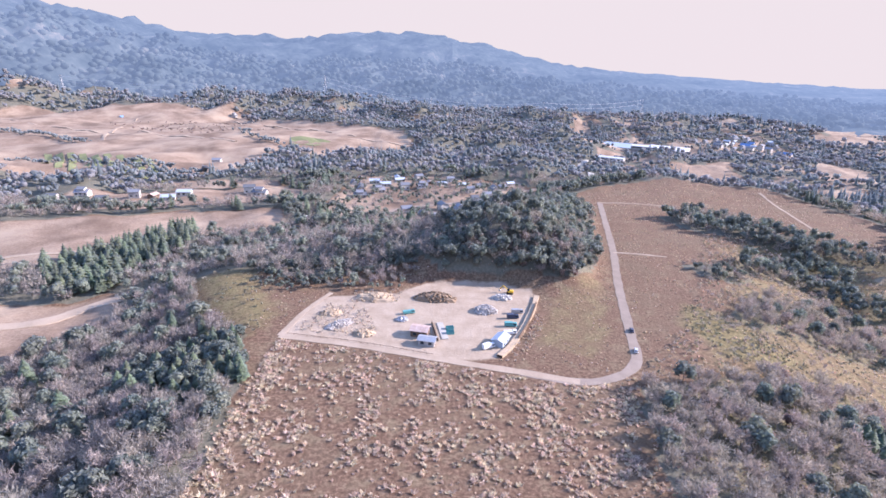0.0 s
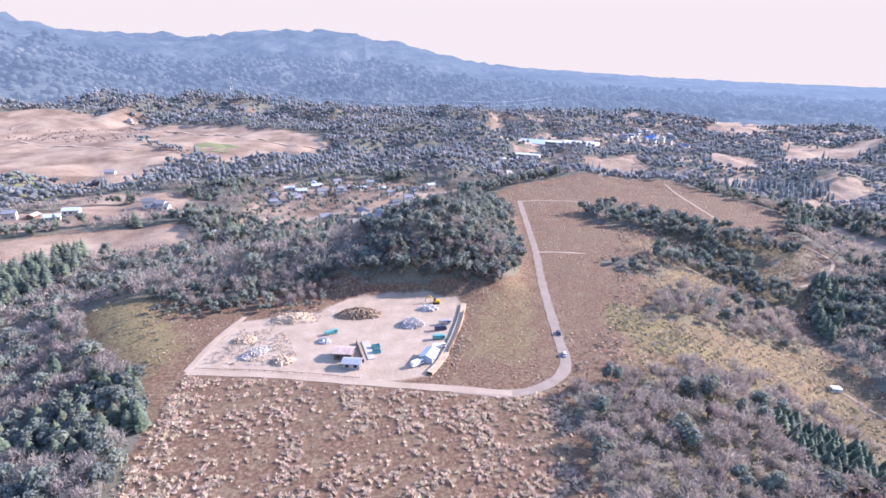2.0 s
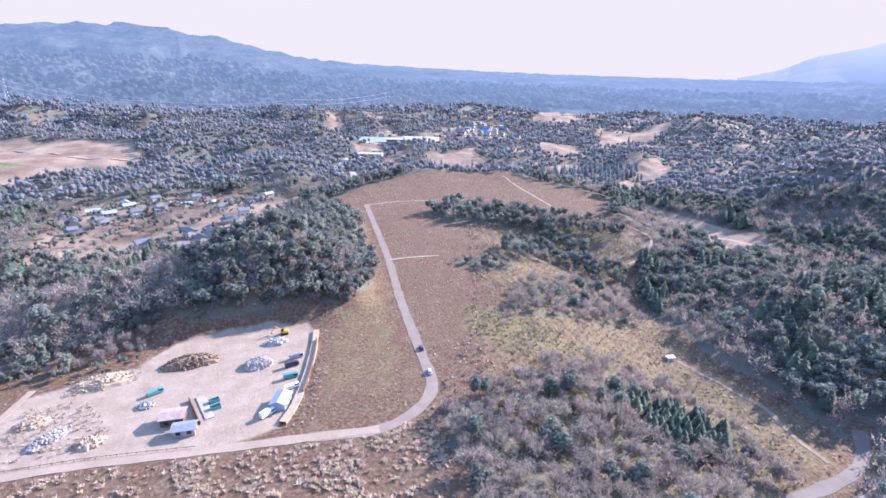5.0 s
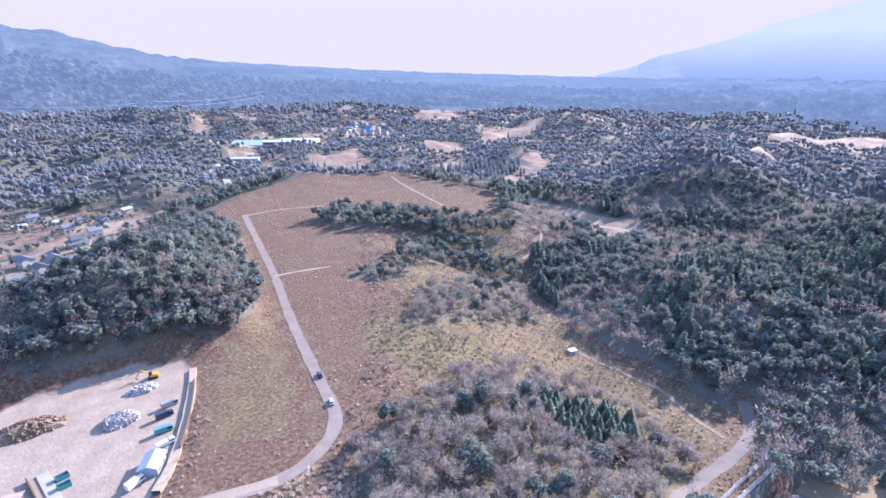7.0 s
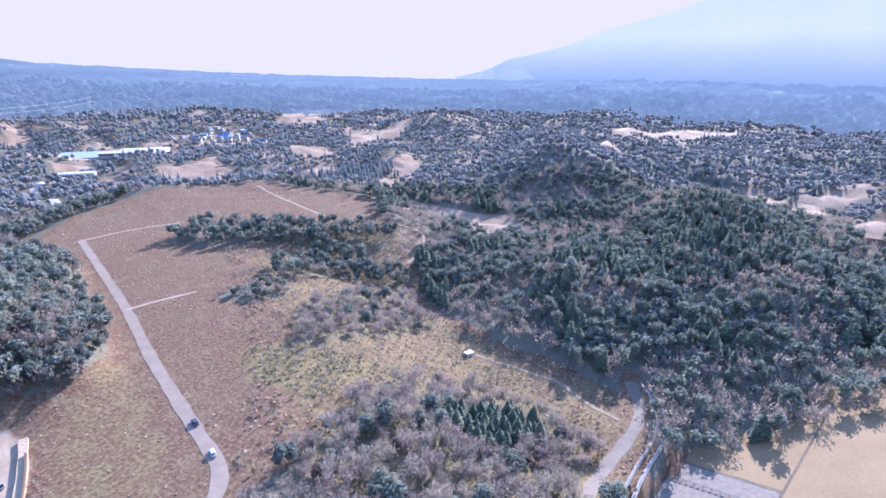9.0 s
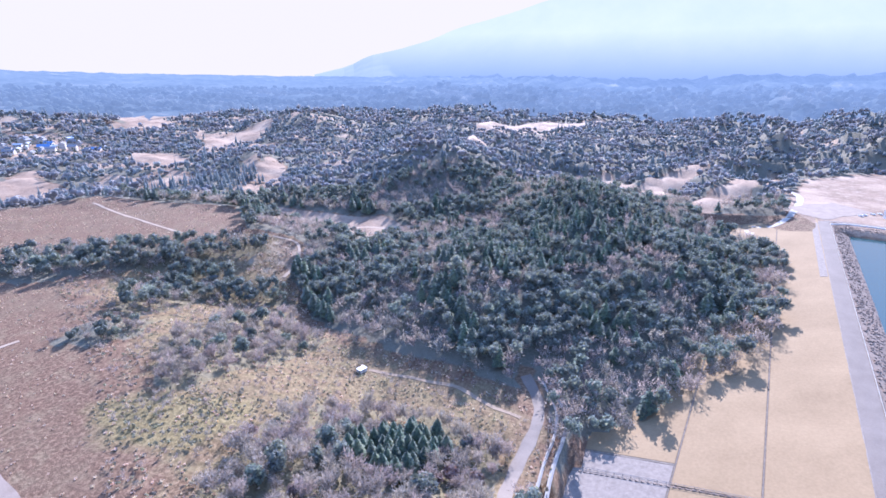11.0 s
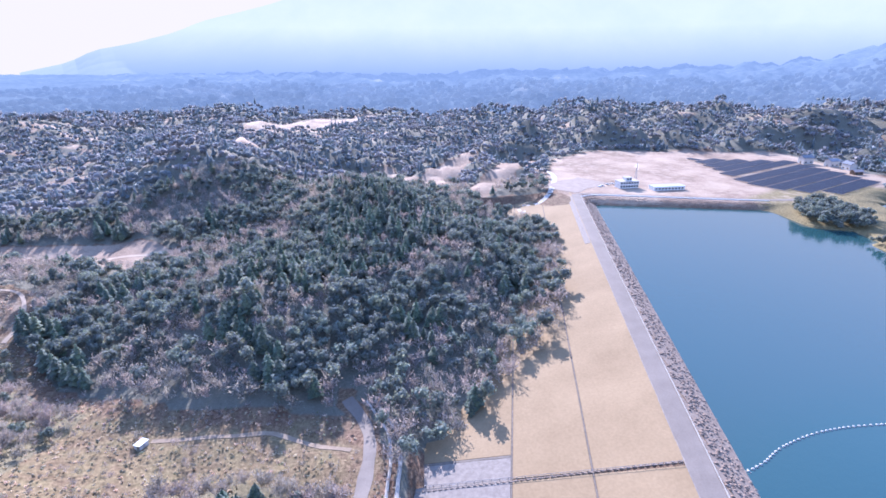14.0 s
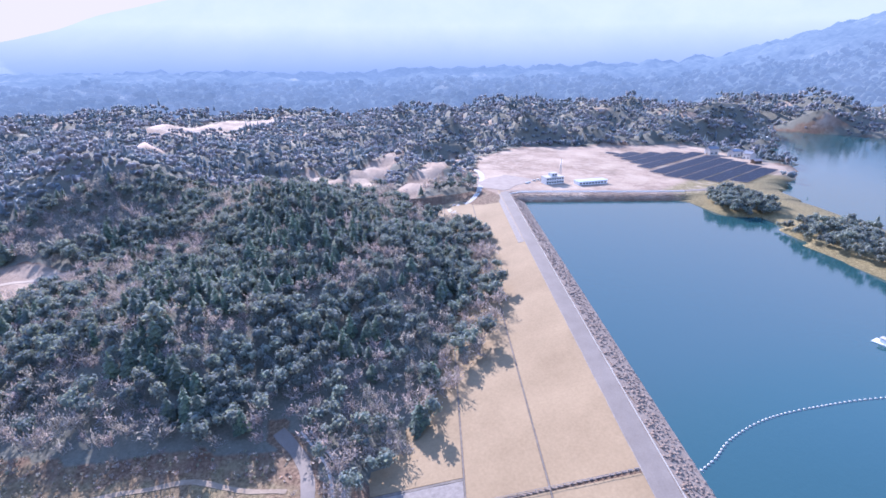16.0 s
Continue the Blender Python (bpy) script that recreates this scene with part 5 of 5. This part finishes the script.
heap("rubble_heap", -42.5, 226, 7.5, 3.2, 1.8, M_SCRAP, 110, 1.1, "bank of pale broken concrete", 5, 42)
heap("earth_heap", -49, 238, 6, 4, 1.6, M_STRAW, 50, 0.9, "low grassy mound of earth", 6)
heap("earth_heap", -30, 218, 5, 4, 1.8, M_STRAW, 50, 0.9, "low straw-covered mound of earth", 7)
heap("junk_heap", -14, 233, 3, 2.2, 1.4, M_STEEL, 40, 1.1, "heap of grey metal junk", 8)

digger = tagged(new("excavator"), "yellow excavator working at the back of the yard", "excavator")
for side in (-1.1, 1.1):
    bm = bmesh.new()
    box(bm, -1.8, side - 0.3, 0, 1.8, side + 0.3, 0.8, 0.2)
    part("track", bm, M_TYRE, digger)
bm = bmesh.new()
box(bm, -1.9, -1.2, 0.9, 1.2, 1.2, 1.9, 0.15)
part("engine_deck", bm, M_YELLOW, digger)
bm = bmesh.new()
box(bm, 0.2, 0.1, 1.9, 1.4, 1.2, 3.1, 0.1)
part("cab", bm, M_GLASS, digger)
for a, b_, name in (((1.0, -0.4, 1.8), (3.8, -0.4, 4.2), "boom"), ((3.8, -0.4, 4.2), (5.8, -0.4, 1.6), "arm")):
    bm = bmesh.new()
    rod(bm, a, b_, 0.3, 0.22, 4)
    part(name, bm, M_YELLOW, digger)
bm = bmesh.new()
box(bm, 5.3, -0.9, 0.7, 6.2, 0.1, 1.7, 0.15)
part("bucket", bm, M_STEEL, digger)
put(digger, 42, 268, 170)

fence = tagged(new("fence"), "low dark timber fence along the yard", "fence")
line = smooth_line([(-64, 215.6), (-30, 209.4), (2, 200.8)], 3.0)
for p, q in zip(line, line[1:]):
    bm = bmesh.new()
    rod(bm, (p[0], p[1], -0.2), (p[0], p[1], 1.0), 0.08, sides=5)
    part("post", bm, M_TRIM, fence)
    bm = bmesh.new()
    rod(bm, (p[0], p[1], 0.75), (q[0], q[1], 0.75), 0.09, sides=4)
    part("rail", bm, M_TRIM, fence)
ribbon("yard_wall", [(0.5, 230), (2, 222), (3.6, 213)], 0.4, M_TRIM, 1.5, "dark board wall beside the old sheds", "wall", 3, 0.5)
for seed, poly in enumerate(([(-62, 219), (-36, 215), (-25, 221), (-30, 243), (-52, 251)], [(-44, 250), (-18, 252), (-16, 266), (-42, 265)], [(-8, 255), (11, 254), (12, 262), (-6, 263)], [(32, 198), (40, 214), (52, 240), (58, 250), (52, 226), (42, 204)])):
    x, y, r = scatter(poly, 2.0, 101 + seed)
    few = r.uniform(0, 1, len(x)) < 0.55
    stand("weeds", tuft, x[few], y[few], r.uniform(0.35, 0.7, few.sum()), M_PLUME, "dry pale weeds round the heaps in the yard", "weeds", seed=110)
    few = r.uniform(0, 1, len(x)) < 0.3
    stand("weeds", MID["bare"], x[few], y[few], r.uniform(0.15, 0.32, few.sum()), M_BARE, "low bare shrubs round the heaps in the yard", "weeds", seed=111)
# earth bank on the yard's far side
ribbon("earth_bank", [(30, 201), (36, 210), (44, 228), (51, 247), (56, 264)], 2.6, M_STRAW, 1.1, "straw-coloured earth bank beside the yard", "bank", 3, 1.2)
ribbon("retaining_wall", [(40, 216), (46, 230), (51, 244), (54, 254)], 0.5, M_TRIM, 2.0, "dark retaining wall behind the parked trucks", "wall", 3, 0.5)

hut = tagged(new("field_hut"), "small white hut on the grassy slope", "hut")
bm = bmesh.new()
box(bm, -2.1, -1.4, -1, 2.1, 1.4, 1.9)
part("wall", bm, M_WALL, hut)
bm = bmesh.new()
box(bm, -2.3, -1.6, 1.9, 2.3, 1.6, 2.08, 0.05)
part("roof", bm, M_WHITE, hut)
bm = bmesh.new()
box(bm, -0.5, -1.46, 0, 0.5, -1.38, 1.8)
part("door", bm, M_STEEL, hut)
put(hut, 225, 201, -20)

# control building by the reservoir
control = tagged(new("control_building"), "white three-storey control building by the reservoir", "building")
for i, (w, d) in enumerate(((21, 11), (21, 11), (7, 6))):
    bm = bmesh.new()
    box(bm, -w / 2, -d / 2, i * 3.6 - (1 if i == 0 else 0), w / 2, d / 2, i * 3.6 + 3.4)
    part("storey", bm, M_WHITE, control)
    bm = bmesh.new()
    box(bm, -w / 2 - 0.5, -d / 2 - 0.5, i * 3.6 + 3.4, w / 2 + 0.5, d / 2 + 0.5, i * 3.6 + 3.6)
    part("roof_slab", bm, M_CONCRETE, control)
    for k in range(int(w / 3)):
        for side in (-1, 1):
            bm = bmesh.new()
            x = -w / 2 + 1.5 + k * 3
            box(bm, x - 1.1, side * d / 2 - 0.06, i * 3.6 + 1.0, x + 1.1, side * d / 2 + 0.06, i * 3.6 + 2.6)
            part("window", bm, M_GLASS, control)
put(control, 585, -120, 100)
annex = tagged(new("annexe"), "long low white annexe beside the control building", "building")
bm = bmesh.new()
box(bm, -17, -5, -1, 17, 5, 3.6)
part("wall", bm, M_WHITE, annex)
bm = bmesh.new()
box(bm, -17.5, -5.5, 3.6, 17.5, 5.5, 3.9)
part("roof", bm, M_PALE, annex)
for k in range(9):
    bm = bmesh.new()
    box(bm, -15.5 + k * 3.6, 4.95, 1.0, -13.3 + k * 3.6, 5.06, 2.5)
    part("window", bm, M_GLASS, annex)
put(annex, 574, -158, 97)
ribbon("car_park", [(575, -45), (600, -70), (620, -95)], 40, M_ASPHALT, 0.2, "grey car park behind the dam crest", "car park", 8)


def mast(high, wide, label, group, bar=0.22):
    """A lattice tower with three pairs of arms."""
    root = tagged(new("pylon"), label, "pylon", group)
    at = lambda z, sx, sy: (sx * wide * (1 - 0.85 * min(z / (high * 0.75), 1)), sy * wide * (1 - 0.85 * min(z / (high * 0.75), 1)), z)
    levels = [high * q for q in (0, 0.16, 0.31, 0.44, 0.56, 0.66, 0.75, 0.88, 1.0)]
    for sx in (-1, 1):
        for sy in (-1, 1):
            bm = bmesh.new()
            for a, b_ in zip(levels, levels[1:]):
                rod(bm, at(a, sx, sy), at(b_, sx, sy), bar, sides=4)
            part("leg", bm, M_STEEL, root)
    bm = bmesh.new()
    for a, b_ in zip(levels, levels[1:]):
        for sx, sy, tx, ty in ((-1, -1, 1, -1), (1, -1, 1, 1), (1, 1, -1, 1), (-1, 1, -1, -1)):
            rod(bm, at(a, sx, sy), at(b_, tx, ty), bar * 0.6, sides=3)
            rod(bm, at(a, tx, ty), at(b_, sx, sy), bar * 0.6, sides=3)
    part("bracing", bm, M_STEEL, root)
    for z in (0.68, 0.81, 0.94):
        bm = bmesh.new()
        rod(bm, (-high * 0.15, 0, high * z), (high * 0.15, 0, high * z), bar * 1.5, sides=4)
        part("cross_arm", bm, M_STEEL, root)
    return root


first = mast(46, 4.5, "grey steel lattice pylon above the woods", "pylons of the power line")
spots = [(-1000, 1420), (-640, 1460), (-330, 1500), (-40, 1560), (300, 1640), (640, 1750)]
for i, (x, y) in enumerate(spots):
    p = pose(x, y, ground_z(x, y), 0, 0, 85)
    if i:
        copy_thing(first, p)
    else:
        first.matrix_basis = p
copy_thing(first, pose(1073, 1014, ground_z(1073, 1014), 0, 0, 40))
for side in (-6.5, 6.5):
    for z in (31, 43):
        pts, fs = [], []
        for (x0, y0), (x1, y1) in zip(spots, spots[1:]):
            za, zb = ground_z(x0, y0) + z, ground_z(x1, y1) + z
            for k in range(13):
                t_ = k / 12
                pts.append((x0 + (x1 - x0) * t_, y0 + (y1 - y0) * t_ + side, za + (zb - za) * t_ - 40 * t_ * (1 - t_)))
        bm = bmesh.new()
        for a, b_ in zip(pts, pts[1:]):
            if (Vector(a) - Vector(b_)).length > 1:
                rod(bm, a, b_, 0.16, sides=3)
        tagged(part("power_line", bm, M_STEEL), "thin grey power line sagging between pylons", "cable")
aerial = mast(20, 1.4, "red and white lattice mast by the control building", "masts", 0.1)
put(aerial, 612, -140)

# solar field
M_PANEL = mat("solar_cells", (0.012, 0.016, 0.026), (0.022, 0.028, 0.042), 0.8, 0.5, bump=0)
SOLAR = [(752, -262), (728, -392), (590, -402), (538, -326), (557, -246)]
table = tagged(new("solar_table"), "tilted dark solar panels on a steel frame", "solar panel", "rows of solar panels")
bm = bmesh.new()
box(bm, -9, -1.35, -0.05, 9, 1.35, 0.05)
bmesh.ops.rotate(bm, verts=bm.verts, cent=(0, 0, 0), matrix=Matrix.Rotation(radians(16), 3, "X"))
bmesh.ops.translate(bm, verts=bm.verts, vec=(0, 0, 1.45))
part("panel", bm, M_PANEL, table)
bm = bmesh.new()
rod(bm, (-9, 1.4, 1.78), (9, 1.4, 1.78), 0.08, sides=4)
rod(bm, (-9, -1.4, 0.98), (9, -1.4, 0.98), 0.08, sides=4)
part("frame", bm, M_STEEL, table)
for x in (-7, 0, 7):
    bm = bmesh.new()
    rod(bm, (x, 0, -0.3), (x, 0, 1.45), 0.09, sides=4)
    part("leg", bm, M_STEEL, table)
way = np.array((-0.85, -0.53))
side = np.array((0.53, -0.85))
done = False
for i in range(-20, 44):
    for k in range(-2, 14):
        c = np.array((742, -272.0)) + side * i * 4.7 + way * (k * 20.0 + (6 if k > 4 else 0))
        e1, e2 = c + way * 9, c - way * 9
        if all(within(np.array([q[0]]), np.array([q[1]]), SOLAR)[0] for q in (c, e1, e2)):
            p = pose(c[0], c[1], ground_z(*c), 0, 0, math.degrees(math.atan2(way[1], way[0])))
            if done:
                copy_thing(table, p)
            else:
                table.matrix_basis, done = p, True
settle(HOUSES, [(690, -420), (712, -402), (640, -412), (668, -425)], 61, 12, (1.1, 1.5))

# scrub on the spit, bushes on the slopes
x, y, r = scatter([(500, -240), (462, -220), (445, -232), (436, -262), (470, -285), (520, -275)], 4.4, 62)
x2, y2, _ = scatter([(412, -240), (372, -229), (330, -232), (300, -225), (300, -250), (350, -285), (400, -295)], 4.4, 63)
keep2 = rolling(x2, y2, 12, 0.3) > -0.35
x, y = np.concatenate([x, x2[keep2]]), np.concatenate([y, y2[keep2]])
stand("woods", MID["green"], x, y, r.uniform(0.55, 1.05, len(x)), M_GREEN, "dark evergreen scrub on the spit in the reservoir", seed=64)


def bushes(poly, gap, chance, size, material, protos, label, seed):
    x, y, r = scatter(poly, gap, seed)
    ok = r.uniform(0, 1, len(x)) < chance * (0.6 + 0.6 * rolling(x, y, 8, seed))
    for line in ROADS.values():
        ok &= seg_dist(x, y, line) > 4
    ok &= ~within(x, y, YARD, 3)
    stand("bushes", protos, x[ok], y[ok], r.uniform(*size, ok.sum()), material, label, "bushes", seed=seed)


bushes(EAST, 2.9, 0.75, (0.1, 0.3), M_BAMBOO, LOW, "low yellow-green bamboo grass on the slope", 71)
bushes(EAST, 4.2, 0.75, (0.15, 0.5), M_BARE, MID["bare"], "low bare shrubs on the slope", 72)
bushes(YELLOW, 2.6, 0.75, (0.12, 0.3), M_BAMBOO, LOW, "dense yellow bamboo grass", 73)
bushes(YELLOW_W, 3.6, 0.5, (0.12, 0.35), M_BAMBOO, LOW, "yellow-green grass beside the woods", 74)
bushes(PLATEAU, 7.0, 0.22, (0.1, 0.22), M_BAMBOO, LOW, "scattered tussocks on the dry field", 75)
bushes([(-64, 262), (-20, 268), (-6, 282), (-8, 300), (-60, 290), (-110, 290), (-100, 262)], 4.2, 0.7, (0.2, 0.55), M_GREEN, MID["green"], "green bushes at the foot of the hill", 76)
bushes(PLATEAU, 2.8, 0.4, (0.3, 0.6), M_PLUME, tuft, "pale tussocks of dry grass", 77)
bushes(EAST, 2.7, 0.65, (0.4, 0.85), M_PLUME, tuft, "pale tussocks of dry grass on the slope", 78)

# ---- rows of crops and hedges in the fields ----
M_CROP = mat("winter_crop", (0.13, 0.15, 0.07), (0.26, 0.26, 0.13), 0.5)
for i in range(9):
    a = (-560 + i * 22, 745 - i * 8)
    b_ = (a[0] + 70, a[1] - 100)
    ribbon("crop_row", [a, ((a[0] + b_[0]) / 2 + 2, (a[1] + b_[1]) / 2), b_], 8.0, M_CROP, 0.8, "pale green strip of crops in a field", "crop", 14, 1.0)
ribbon("crop_row", [(-245, 848), (-215, 852), (-190, 840)], 34, M_CROP, 0.6, "dark green crop plot in a tan field", "crop", 12, 0.8)
for line in ([(-140, 905), (-100, 880), (-55, 876)], [(-500, 1250), (-380, 1120), (-250, 1010), (-150, 920)], [(-900, 1100), (-700, 1000), (-500, 900), (-320, 820)], [(-320, 300), (-280, 330), (-235, 345)], [(-700, 1230), (-620, 1000), (-520, 800)]):
    ribbon("field_track", line, 4.5, M_DIRT, 0.5, "pale earth track across farm fields", "track", 12, 0.8)
x, y, r = scatter([(-700, 1100), (-500, 1230), (-330, 1000), (-420, 900)], 14, 91)
ok = r.uniform(0, 1, len(x)) < 0.45
stand("bushes", FAR["bare"], x[ok], y[ok], r.uniform(0.3, 0.6, ok.sum()), M_RUST, "russet orchard trees in a field", "bushes", seed=92)
for seed, poly in enumerate(([(-640, 700), (-330, 640), (-330, 650), (-640, 712)], [(-360, 900), (-250, 800), (-240, 810), (-350, 912)], [(-900, 1000), (-560, 820), (-552, 832), (-892, 1012)], [(-430, 610), (-280, 590), (-280, 630), (-420, 650)])):
    x, y, r = scatter(poly, 8, 93 + seed)
    stand("woods", FAR["green"], x, y, r.uniform(0.5, 1.1, len(x)), M_HAZY_GREEN, "hedge of dark trees between farm fields", seed=95)
